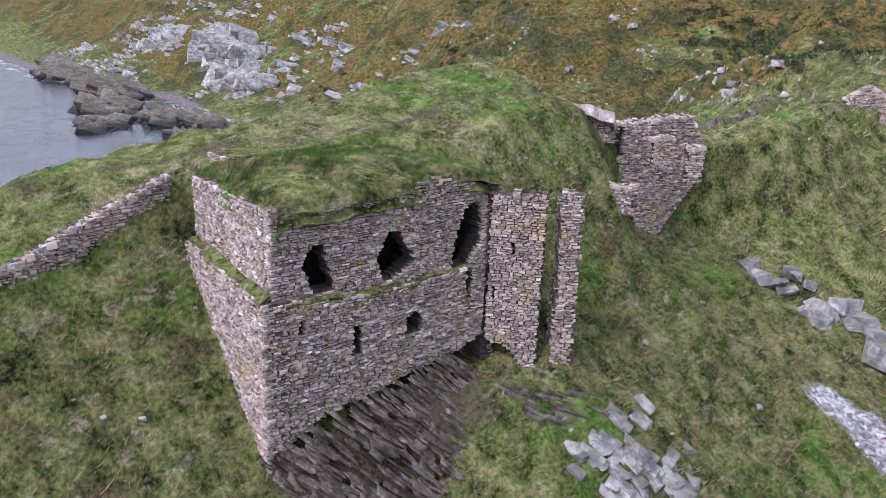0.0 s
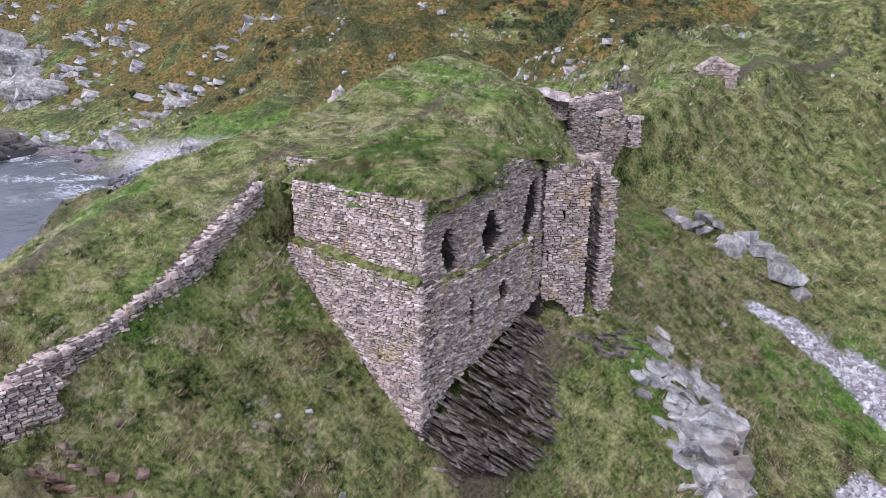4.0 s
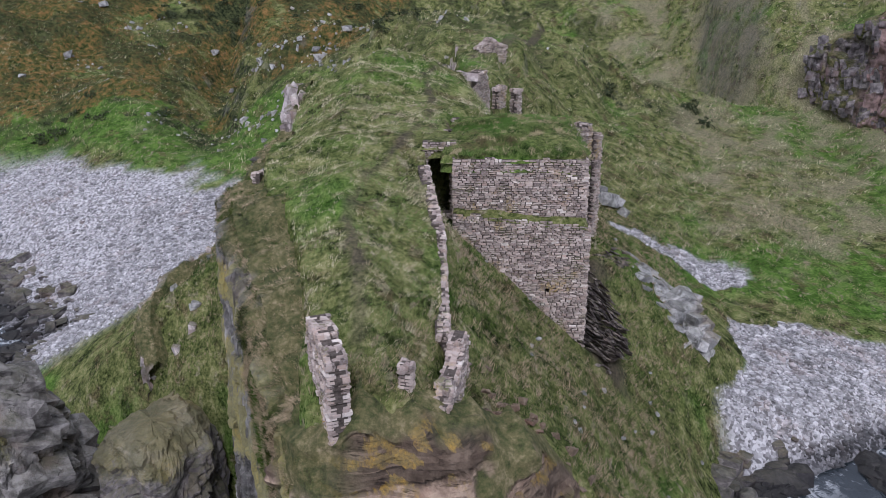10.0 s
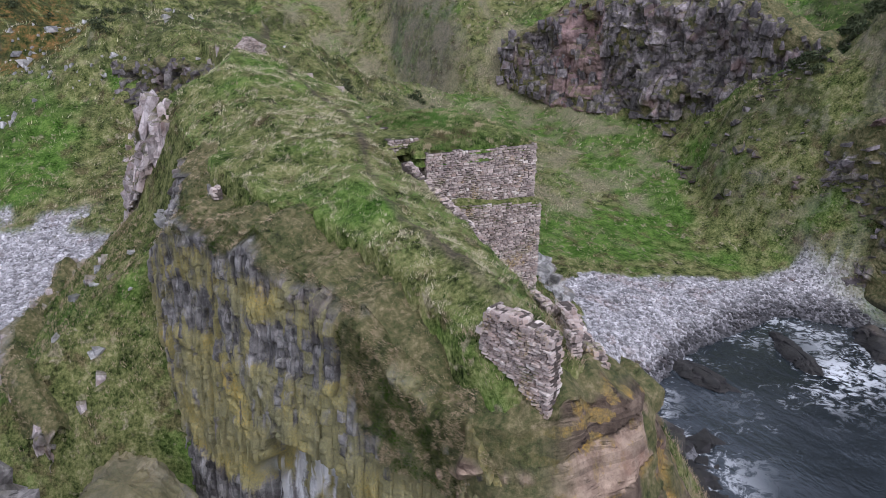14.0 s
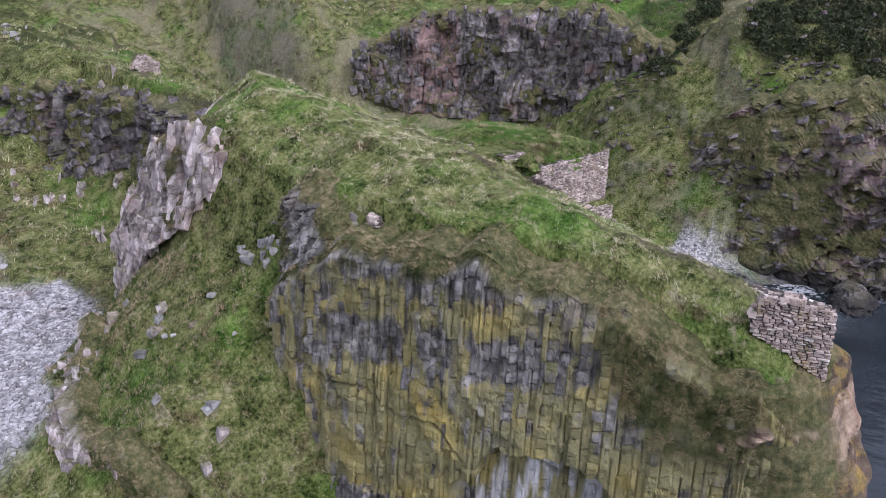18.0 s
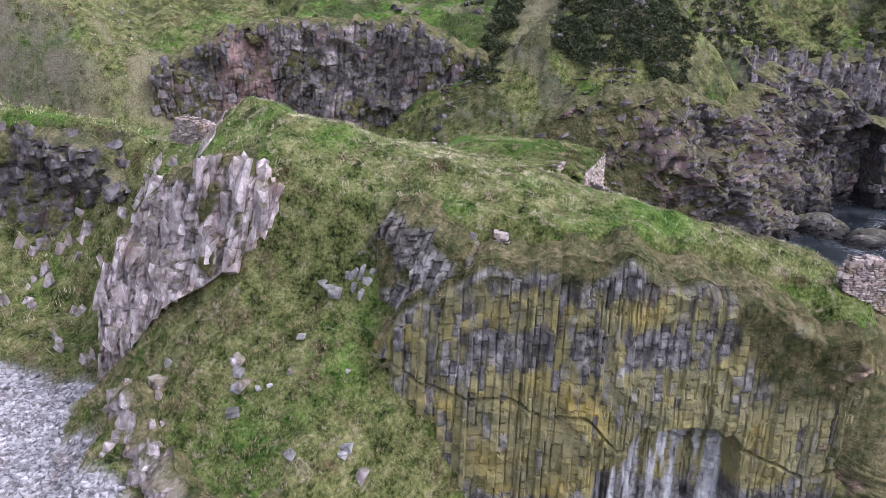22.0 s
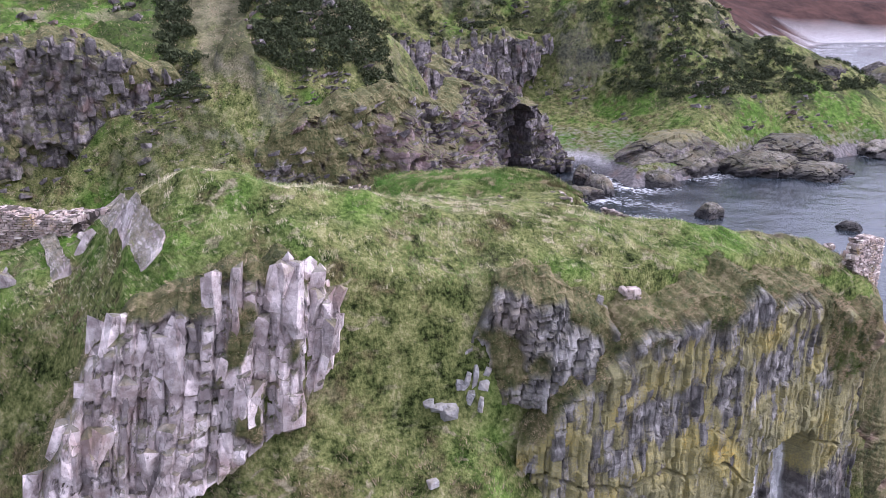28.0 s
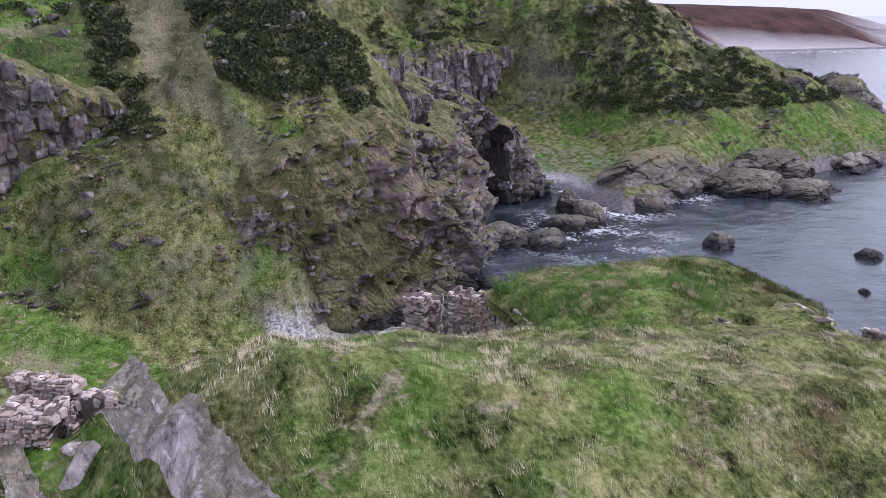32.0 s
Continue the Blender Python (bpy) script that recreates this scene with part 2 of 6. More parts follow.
def ground_at(x, y):
    """Height of the ground under a point."""
    i = int(np.clip(np.searchsorted(XS, x) - 1, 0, len(XS) - 2))
    j = int(np.clip(np.searchsorted(YS, y) - 1, 0, len(YS) - 2))
    u, v = (x - XS[i]) / (XS[i + 1] - XS[i]), (y - YS[j]) / (YS[j + 1] - YS[j])
    return float((GZ[j, i] * (1 - u) + GZ[j, i + 1] * u) * (1 - v) + (GZ[j + 1, i] * (1 - u) + GZ[j + 1, i + 1] * u) * v)



# ------------------------------------------------------------ materials
class Shade:
    """A small hand for wiring one node material."""

    def __init__(self, name):
        self.m = bpy.data.materials.new(name)
        self.m.use_nodes = True
        self.t = self.m.node_tree
        self.b = self.t.nodes["Principled BSDF"]
        self.pos = self.t.nodes.new("ShaderNodeNewGeometry")

    def put(self, socket, value):
        if hasattr(value, "is_output"):
            self.t.links.new(value, socket)
        elif isinstance(value, tuple) and len(value) == 3 and socket.type == "RGBA":
            socket.default_value = (*value, 1)
        else:
            socket.default_value = value

    def place(self, scale=(1, 1, 1), turn=(0, 0, 0)):
        n = self.t.nodes.new("ShaderNodeMapping")
        self.put(n.inputs["Vector"], self.pos.outputs["Position"])
        n.inputs["Scale"].default_value, n.inputs["Rotation"].default_value = scale, turn
        return n.outputs[0]

    def noise(self, size, detail=4, rough=0.55, where=None, distort=0.0):
        n = self.t.nodes.new("ShaderNodeTexNoise")
        self.put(n.inputs["Vector"], where or self.pos.outputs["Position"])
        n.inputs["Scale"].default_value, n.inputs["Detail"].default_value = 1 / size, detail
        n.inputs["Roughness"].default_value, n.inputs["Distortion"].default_value = rough, distort
        return n.outputs["Fac"]

    def cells(self, size, where=None, kind="F1", out="Distance"):
        n = self.t.nodes.new("ShaderNodeTexVoronoi")
        n.feature = kind
        self.put(n.inputs["Vector"], where or self.pos.outputs["Position"])
        n.inputs["Scale"].default_value = 1 / size
        return n.outputs[out]

    def attr(self, name):
        n = self.t.nodes.new("ShaderNodeAttribute")
        n.attribute_name = name
        return n.outputs["Fac"]

    def sum(self, op, a, b=0.0):
        n = self.t.nodes.new("ShaderNodeMath")
        n.operation = op
        self.put(n.inputs[0], a)
        self.put(n.inputs[1], b)
        return n.outputs[0]

    def span(self, v, lo, hi, a=0.0, b=1.0):
        n = self.t.nodes.new("ShaderNodeMapRange")
        n.interpolation_type = "SMOOTHSTEP"
        for k, val in zip(range(5), (v, lo, hi, a, b)):
            self.put(n.inputs[k], val)
        return n.outputs[0]

    def ramp(self, v, *stops):
        n = self.t.nodes.new("ShaderNodeValToRGB")
        e = n.color_ramp.elements
        while len(e) < len(stops):
            e.new(0.5)
        for el, (p, c) in zip(e, stops):
            el.position, el.color = p, (*c, 1)
        self.put(n.inputs[0], v)
        return n.outputs[0]

    def mix(self, f, a, b, kind="MIX"):
        n = self.t.nodes.new("ShaderNodeMix")
        n.data_type, n.blend_type = "RGBA", kind
        self.put(n.inputs["Factor"], f)
        self.put(n.inputs[6], a)
        self.put(n.inputs[7], b)
        return n.outputs[2]

    def up(self):
        n = self.t.nodes.new("ShaderNodeSeparateXYZ")
        self.put(n.inputs[0], self.pos.outputs["Normal"])
        return n.outputs[2]

    def height(self):
        n = self.t.nodes.new("ShaderNodeSeparateXYZ")
        self.put(n.inputs[0], self.pos.outputs["Position"])
        return n.outputs[2]

    def chance(self):
        """A number of its own for each piece, whether an object or an island of a mesh."""
        o = self.t.nodes.new("ShaderNodeObjectInfo")
        return self.sum("FRACT", self.sum("ADD", o.outputs["Random"], self.pos.outputs["Random Per Island"]))

    def done(self, colour, rough=0.9, relief=None, depth=0.05, strength=0.6, spec=0.25):
        self.put(self.b.inputs["Base Color"], colour)
        self.put(self.b.inputs["Roughness"], rough)
        self.b.inputs["Specular IOR Level"].default_value = spec
        if relief is not None:
            n = self.t.nodes.new("ShaderNodeBump")
            n.inputs["Strength"].default_value, n.inputs["Distance"].default_value = strength, depth
            self.put(n.inputs["Height"], relief)
            self.t.links.new(n.outputs[0], self.b.inputs["Normal"])
        return self.m


def rock_colour(s, tone=(0.19, 0.175, 0.165), pale=(0.36, 0.34, 0.32), rust=(0.25, 0.17, 0.13)):
    """Bare grey rock with pale weathering, rust and black cracks."""
    big, mid, fine = s.noise(3.5, 5), s.noise(0.7, 6, 0.65), s.noise(0.12, 4, 0.7)
    c = s.mix(s.span(mid, 0.35, 0.68), tone, pale)
    c = s.mix(s.span(big, 0.52, 0.7, 0, 0.7), c, rust)
    c = s.mix(s.span(fine, 0.42, 0.2, 0, 0.75), c, (0.05, 0.045, 0.045))
    return c, mid, fine


def make_ground():
    s = Shade("turf_and_earth")
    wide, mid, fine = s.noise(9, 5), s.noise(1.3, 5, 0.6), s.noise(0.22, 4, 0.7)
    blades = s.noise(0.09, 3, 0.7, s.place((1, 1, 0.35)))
    # near-black low stops of g and lush paint shade into hollows between tufts
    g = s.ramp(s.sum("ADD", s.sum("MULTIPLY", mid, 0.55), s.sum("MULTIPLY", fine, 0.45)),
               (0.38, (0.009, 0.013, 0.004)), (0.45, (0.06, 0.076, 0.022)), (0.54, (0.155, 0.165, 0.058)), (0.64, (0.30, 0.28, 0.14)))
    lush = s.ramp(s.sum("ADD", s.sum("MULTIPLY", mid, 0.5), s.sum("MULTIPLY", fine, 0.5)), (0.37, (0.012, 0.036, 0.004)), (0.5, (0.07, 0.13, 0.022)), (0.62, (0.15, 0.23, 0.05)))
    dry = s.ramp(fine, (0.32, (0.10, 0.088, 0.052)), (0.5, (0.21, 0.185, 0.115)), (0.68, (0.37, 0.33, 0.225)))
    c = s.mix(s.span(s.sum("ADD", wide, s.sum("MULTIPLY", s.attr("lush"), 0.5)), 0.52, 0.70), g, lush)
    brown = s.ramp(fine, (0.34, (0.025, 0.02, 0.011)), (0.66, (0.155, 0.112, 0.062)))
    c = s.mix(s.span(s.noise(2.4, 5, 0.65), 0.52, 0.66, 0, 0.7), c, brown)
    clump = s.noise(0.7, 3, 0.6, s.place((1, 0.6, 1), (0, 0, 0.7)), 0.6)
    c = s.mix(s.sum("MULTIPLY", s.span(clump, 0.56, 0.66), s.span(s.sum("ADD", s.noise(5.5, 3), s.sum("MULTIPLY", s.attr("dry"), 0.3)), 0.42, 0.62, 0.2, 0.95)), c, dry)
    c = s.mix(s.span(s.sum("ADD", s.noise(6.0, 4), s.sum("MULTIPLY", s.attr("dry"), 0.4)), 0.62, 0.85, 0, 0.75), c, dry)
    fern = s.ramp(s.noise(0.9, 5, 0.75), (0.38, (0.016, 0.024, 0.007)), (0.47, (0.07, 0.075, 0.022)), (0.56, (0.155, 0.09, 0.033)), (0.66, (0.26, 0.155, 0.055)))
    c = s.mix(s.span(s.sum("MULTIPLY", s.attr("fern"), s.noise(15, 6, 0.72)), 0.43, 0.50, 0, 0.95), c, fern)
    scrub = s.ramp(s.noise(0.7, 4, 0.7), (0.38, (0.010, 0.015, 0.008)), (0.62, (0.07, 0.08, 0.032)))
    c = s.mix(s.sum("MULTIPLY", s.attr("scrub"), s.span(s.noise(8, 5, 0.65), 0.46, 0.6)), c, scrub)
    heath = s.ramp(s.noise(22, 5, 0.65), (0.35, (0.03, 0.018, 0.016)), (0.65, (0.085, 0.045, 0.036)))
    c = s.mix(s.span(s.attr("fern"), 1.12, 1.25), c, heath)
    soil = s.ramp(fine, (0.3, (0.035, 0.032, 0.022)), (0.7, (0.13, 0.105, 0.075)))
    c = s.mix(s.attr("path"), c, soil)
    rock, rm, rf = rock_colour(s, (0.09, 0.082, 0.082), (0.23, 0.21, 0.205), (0.17, 0.12, 0.10))
    bare = s.span(s.sum("ADD", s.sum("MULTIPLY", s.up(), -1.0), s.sum("MULTIPLY", s.noise(2.6, 5, 0.65), 1.1)), 0.02, 0.14)
    bare = s.sum("MAXIMUM", s.sum("MULTIPLY", bare, s.attr("crag")), s.span(s.sum("ADD", s.attr("rock"), s.sum("MULTIPLY", mid, 0.6)), 0.75, 0.95))
    c = s.mix(bare, c, rock)
    tone = s.cells(0.22, out="Color")
    grey = s.t.nodes.new("ShaderNodeRGBToBW")
    s.put(grey.inputs[0], tone)
    peb = s.ramp(grey.outputs[0], (0.2, (0.16, 0.15, 0.15)), (0.5, (0.36, 0.345, 0.345)), (0.8, (0.58, 0.56, 0.56)))
    wet = s.span(s.sum("ADD", s.height(), s.noise(3.0, 4)), -4.0, -2.7, 0.15, 1.0)
    peb = s.mix(wet, s.mix(0.75, peb, (0.035, 0.035, 0.04)), peb)
    weed = s.span(s.sum("ADD", s.noise(2.2, 5, 0.6, s.place((0.25, 1, 1), (0, 0, 0.3))), s.attr("weed")), 1.02, 1.2)
    peb = s.mix(weed, peb, (0.09, 0.045, 0.035))
    c = s.mix(s.attr("beach"), c, peb)
    under = s.span(s.height(), -5.6, -4.6)
    c = s.mix(under, (0.03, 0.035, 0.035), c)
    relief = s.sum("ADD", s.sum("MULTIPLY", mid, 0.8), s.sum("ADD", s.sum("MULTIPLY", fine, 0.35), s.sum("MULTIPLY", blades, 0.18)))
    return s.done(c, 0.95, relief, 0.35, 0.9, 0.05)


def make_stone():
    s = Shade("rubble_stone")
    r = s.chance()
    mid, fine = s.noise(0.5, 5, 0.65), s.noise(0.06, 5, 0.7)
    c = s.ramp(r, (0.0, (0.15, 0.108, 0.092)), (0.3, (0.32, 0.245, 0.21)), (0.6, (0.46, 0.37, 0.32)), (0.9, (0.56, 0.465, 0.405)), (0.99, (0.74, 0.66, 0.59)))
    c = s.mix(s.span(s.sum("FRACT", s.sum("MULTIPLY", r, 7.3)), 0.7, 1.0, 0, 0.5), c, (0.44, 0.29, 0.215))
    c = s.mix(s.span(fine, 0.35, 0.7, 0, 0.55), c, (0.46, 0.43, 0.41))
    c = s.mix(s.span(mid, 0.5, 0.3, 0, 0.6), c, (0.08, 0.07, 0.065))
    patch = s.sum("MULTIPLY", s.span(s.noise(1.7, 5, 0.65), 0.54, 0.68), s.span(s.noise(0.16, 4, 0.7), 0.42, 0.56))
    c = s.mix(s.sum("MULTIPLY", patch, 0.6), c, (0.44, 0.31, 0.08))
    moss = s.span(s.sum("ADD", s.noise(0.9, 4), s.sum("MULTIPLY", s.up(), 0.18)), 0.7, 0.8, 0, 0.7)
    c = s.mix(moss, c, (0.11, 0.12, 0.04))
    return s.done(c, 0.9, s.sum("ADD", mid, s.sum("MULTIPLY", fine, 0.6)), 0.04, 0.7, 0.2)


def make_mortar():
    s = Shade("earth_mortar")
    c = s.ramp(s.noise(0.15, 5, 0.7), (0.3, (0.045, 0.036, 0.031)), (0.7, (0.15, 0.125, 0.108)))
    return s.done(c, 0.95, s.noise(0.08, 4, 0.7), 0.05, 0.8, 0.1)


def make_rock(name, tone, pale, rust, lichen=0.0, moss=0.3, grass=0.7, joint=(0.9, 0.55), dip=(0.25, 0.3, 0), joint_dark=0.3, spots=0.0, orange=False):
    s = Shade(name)
    c, mid, fine = rock_colour(s, tone, pale, rust)
    bed = s.place((1 / joint[0], 1 / joint[0], 1 / joint[1]), dip)
    bend = s.t.nodes.new("ShaderNodeVectorMath")
    bend.operation = "ADD"
    s.put(bend.inputs[0], bed)
    n = s.t.nodes.new("ShaderNodeTexNoise")
    n.inputs["Scale"].default_value = 1.4
    s.put(n.inputs["Vector"], bed)
    warp = s.t.nodes.new("ShaderNodeVectorMath")
    warp.operation = "SCALE"
    warp.inputs["Scale"].default_value = 0.45
    s.put(warp.inputs[0], n.outputs["Color"])
    s.put(bend.inputs[1], warp.outputs[0])
    bw = s.t.nodes.new("ShaderNodeRGBToBW")
    s.put(bw.inputs[0], s.cells(1.0, bend.outputs[0], out="Color"))
    r = s.chance()
    c = s.mix(0.85, c, s.span(bw.outputs[0], 0.15, 0.85, 0.62, 1.25), "MULTIPLY")
    c = s.mix(0.7, c, s.span(r, 0.0, 1.0, 0.7, 1.3), "MULTIPLY")
    c = s.mix(0.9, c, s.span(s.attr("tone"), -0.5, 0.5, 0.55, 1.4), "MULTIPLY")
    edge = s.sum("ABSOLUTE", s.sum("SUBTRACT", s.noise(1.3, 4, 0.6, bed), 0.5))
    crack = s.sum("MULTIPLY", s.sum("MULTIPLY", s.span(edge, 0.0, 0.022, 1.0, 0.0), s.span(s.noise(0.9, 3), 0.45, 0.6)), s.sum("SUBTRACT", 1.0, s.attr("turf")))
    c = s.mix(s.sum("MULTIPLY", s.attr("pink"), s.span(mid, 0.3, 0.6, 0.55, 0.9)), c, s.mix(s.span(s.noise(1.1, 5, 0.65), 0.36, 0.62), (0.15, 0.092, 0.085), (0.36, 0.24, 0.225)))
    c = s.mix(s.sum("MULTIPLY", crack, joint_dark), c, (0.03, 0.028, 0.028))
    tall = s.noise(0.8, 4, 0.6, s.place((1, 1, 0.2)))
    if lichen:
        g = s.sum("ADD", s.attr("gold"), spots)
        spot = s.span(s.sum("ADD", s.sum("ADD", s.sum("MULTIPLY", s.noise(1.5, 5, 0.7, s.place((1.7, 1.7, 0.38))), 0.8), s.sum("MULTIPLY", fine, 0.2)), s.sum("MULTIPLY", g, 0.5)), 0.70, 0.90)
        c = s.mix(s.sum("MULTIPLY", spot, lichen), c, s.ramp(s.sum("ADD", s.sum("MULTIPLY", fine, 0.5), s.sum("MULTIPLY", s.noise(0.5, 4), 0.5)), (0.38, (0.15, 0.12, 0.055)), (0.5, (0.27, 0.19, 0.065)), (0.64, (0.44, 0.27, 0.05))) if orange else s.ramp(s.sum("ADD", s.sum("MULTIPLY", fine, 0.4), s.sum("MULTIPLY", s.noise(2.8, 4), 0.6)),
                  (0.36, (0.165, 0.158, 0.085)), (0.48, (0.25, 0.23, 0.11)), (0.58, (0.335, 0.285, 0.10)), (0.68, (0.47, 0.32, 0.05))))
    c = s.mix(s.attr("pale"), c, s.ramp(tall, (0.35, (0.30, 0.30, 0.30)), (0.6, (0.74, 0.74, 0.73))))
    c = s.mix(s.span(s.noise(2.0, 4), 0.55, 0.68, 0, moss), c, (0.085, 0.09, 0.035))
    turf = s.ramp(s.sum("ADD", s.sum("MULTIPLY", s.noise(0.3, 5, 0.7), 0.6), s.sum("MULTIPLY", s.noise(1.7, 4, 0.6), 0.4)), (0.34, (0.022, 0.026, 0.012)), (0.45, (0.07, 0.078, 0.028)), (0.54, (0.135, 0.12, 0.055)), (0.66, (0.27, 0.225, 0.13)))
    c = s.mix(s.sum("MULTIPLY", s.span(s.sum("ADD", s.up(), s.sum("MULTIPLY", s.noise(0.9, 4), 0.5)), 0.68, 0.92), grass), c, turf)
    c = s.mix(s.attr("turf"), c, turf)
    wet = s.sum("MAXIMUM", s.attr("wet"), s.span(s.sum("ADD", s.height(), s.noise(1.5, 3)), SEA + 1.2, SEA + 2.8, 1.0, 0.0))
    c = s.mix(s.sum("MULTIPLY", wet, 0.85), c, (0.022, 0.022, 0.024))
    relief = s.sum("ADD", s.sum("ADD", mid, s.sum("MULTIPLY", fine, 0.7)), s.sum("MULTIPLY", crack, -0.8))
    return s.done(c, 0.88, relief, 0.12, 0.9, 0.18)


def make_water():
    s = Shade("sea_water")
    foam = s.sum("MULTIPLY", s.attr("shore"), s.span(s.sum("ADD", s.noise(1.2, 6, 0.7, None, 1.2), s.sum("MULTIPLY", s.noise(7, 3), 0.7)), 0.86, 1.0))
    c = s.mix(s.span(s.noise(14, 4), 0.35, 0.7), (0.014, 0.019, 0.023), (0.032, 0.041, 0.048))
    c = s.mix(foam, c, (0.82, 0.84, 0.85))
    waves = s.sum("ADD", s.noise(2.4, 5, 0.6, s.place((1, 0.6, 1), (0, 0, 0.5))), s.sum("ADD", s.sum("MULTIPLY", s.noise(9, 3), 1.5), s.sum("MULTIPLY", s.noise(0.6, 4, 0.65, s.place((1, 0.5, 1), (0, 0, 0.5))), 0.35)))
    m = s.done(c, s.span(foam, 0, 1, 0.13, 0.8), waves, 0.4, 0.42, 0.5)
    return m


def make_leaf(name, dark, light, straw=None, bright=(0.12, 0.15, 0.055), dryness=0.0):
    s = Shade(name)
    r = s.chance()
    c = s.mix(r, dark, light)
    if straw:
        # clump-sized noise darkens blades, shade between tufts put into their colour
        c = s.mix(s.span(s.sum("ADD", s.noise(0.6, 3, 0.6), s.sum("MULTIPLY", r, 0.12)), 0.46, 0.66), dark, light)
        r2 = s.sum("MULTIPLY", s.sum("FRACT", s.sum("MULTIPLY", r, 5.7)), 0.07)
        c = s.mix(s.span(s.noise(7, 4), 0.44, 0.6, 0, 0.7), c, bright)
        c = s.mix(s.span(s.sum("ADD", s.noise(2.3, 4, 0.65), r2), 0.56, 0.70, 0, 0.8), c, (0.115, 0.085, 0.048))
        c = s.mix(s.span(s.sum("ADD", s.sum("MULTIPLY", s.noise(0.8, 2), 2.0), s.sum("ADD", r2, s.sum("MULTIPLY", s.noise(5, 3), 0.7 + dryness))), 1.38, 1.56, 0, 0.95), c, straw)
    return s.done(c, 0.95, None, spec=0.03)


GROUND = make_ground()
STONE, MORTAR = make_stone(), make_mortar()
BASALT = make_rock("columnar_rock", (0.095, 0.089, 0.085), (0.255, 0.243, 0.23), (0.15, 0.125, 0.108), 0.9, 0.12, 0.25, (0.45, 1.6), (0, 0.05, 0), 0.5, 0.12)
CRAG = make_rock("pale_pink_rock", (0.37, 0.305, 0.29), (0.76, 0.68, 0.655), (0.36, 0.235, 0.19), 0.0, 0.2, 0.7, (0.5, 1.8), (0.2, 0.3, 0))
DARK = make_rock("dark_sea_cliff_rock", (0.095, 0.083, 0.086), (0.275, 0.245, 0.245), (0.18, 0.115, 0.105), 0.0, 0.4, 0.8, (1.5, 1.1), (0.35, 0.2, 0))
OCHRE = make_rock("ochre_weathered_rock", (0.15, 0.105, 0.077), (0.30, 0.225, 0.165), (0.17, 0.075, 0.05), 0.85, 0.0, 0.05, (3.2, 0.22), (0.55, 0.35, 0), 0.55, 0.0, orange=True)
SLATE = make_rock("slaty_rock", (0.07, 0.053, 0.05), (0.27, 0.23, 0.20), (0.15, 0.105, 0.085), 0.75, 0.25, 0.3, (0.8, 0.15), (0.5, 0.4, 0))
BOULDER = make_rock("grey_boulder_rock", (0.25, 0.245, 0.24), (0.52, 0.505, 0.49), (0.33, 0.27, 0.22), 0.0, 0.2, 0.3, (1.2, 0.8))
REEF = make_rock("wet_reef_rock", (0.10, 0.09, 0.09), (0.25, 0.225, 0.21), (0.20, 0.15, 0.115), 0.5, 0.3, 0.4, (2.2, 0.45), (0.6, 0.4, 0))
WATER = make_water()
SLOPE_BLADE = make_leaf("slope_grass_blade", (0.007, 0.016, 0.003), (0.07, 0.088, 0.02), (0.42, 0.325, 0.215), (0.058, 0.115, 0.014), 0.12)
ROOF_BLADE = make_leaf("lush_grass_blade", (0.022, 0.045, 0.010), (0.15, 0.19, 0.06), (0.36, 0.30, 0.18), (0.10, 0.21, 0.04), -0.2)
TUSSOCK = make_leaf("dead_grass_blade", (0.22, 0.165, 0.108), (0.40, 0.315, 0.22))
RUSH = make_leaf("rush_blade", (0.006, 0.026, 0.004), (0.03, 0.08, 0.012))
BLADE = make_leaf("grass_blade", (0.035, 0.062, 0.012), (0.255, 0.275, 0.115), (0.60, 0.53, 0.365), (0.18, 0.29, 0.075), 0.06)
GORSE = make_leaf("gorse_leaf", (0.026, 0.036, 0.019), (0.085, 0.098, 0.05))
PEBBLE = make_rock("beach_pebble", (0.30, 0.29, 0.29), (0.58, 0.56, 0.56), (0.34, 0.28, 0.26), 0.0, 0.0, 0.0, (0.6, 0.6))

# ------------------------------------------------------------ ground sheet
def flatness(z, xs, ys):
    zy, zx = np.gradient(z, ys, xs)
    return np.hypot(zx, zy)


STEEP = flatness(GZ, XS, YS)
NEAR = ease(GX, -60, -36) * (1 - ease(GX, 24, 60)) * ease(GY, -40, -24) * (1 - ease(GY, 36, 70))
INSIDE = (GX > -8.0) & (GX < 0.4) & (GY > 0.3) & (GY < 12.2)
LUMPS = fbm(GX, GY, 2.6, 4, 3) * 0.28 + fbm(GX, GY, 0.9, 2, 8) * 0.10
GZ = GZ + np.where(INSIDE, 0, LUMPS) * (0.35 + 0.65 * ease(GZ, -4, 2)) + fbm(GX, GY, 14, 4, 5) * 0.55 * (1 - NEAR)
GZ = GZ + fbm(GX, GY, 5, 4, 9) * 0.9 * (1 - NEAR) * ease(STEEP, 0.5, 1.2)
# gullies and ledges on the hills
HILL = (1 - NEAR) * ease(GZ, 8, 16)
ridge = 1 - np.abs(fbm(GX * 1.0, GY * 0.6, 26, 4, 15))
GZ = GZ - HILL * (3.2 * ease(ridge, 0.6, 1.0) - 1.0) * ease(STEEP, 0.2, 0.5)
ledge = fbm(GX, GY, 11, 4, 19)
GZ = GZ + HILL * ease(ledge, 0.12, 0.34) * 2.2 + HILL * fbm(GX, GY, 3.4, 3, 29) * 0.5
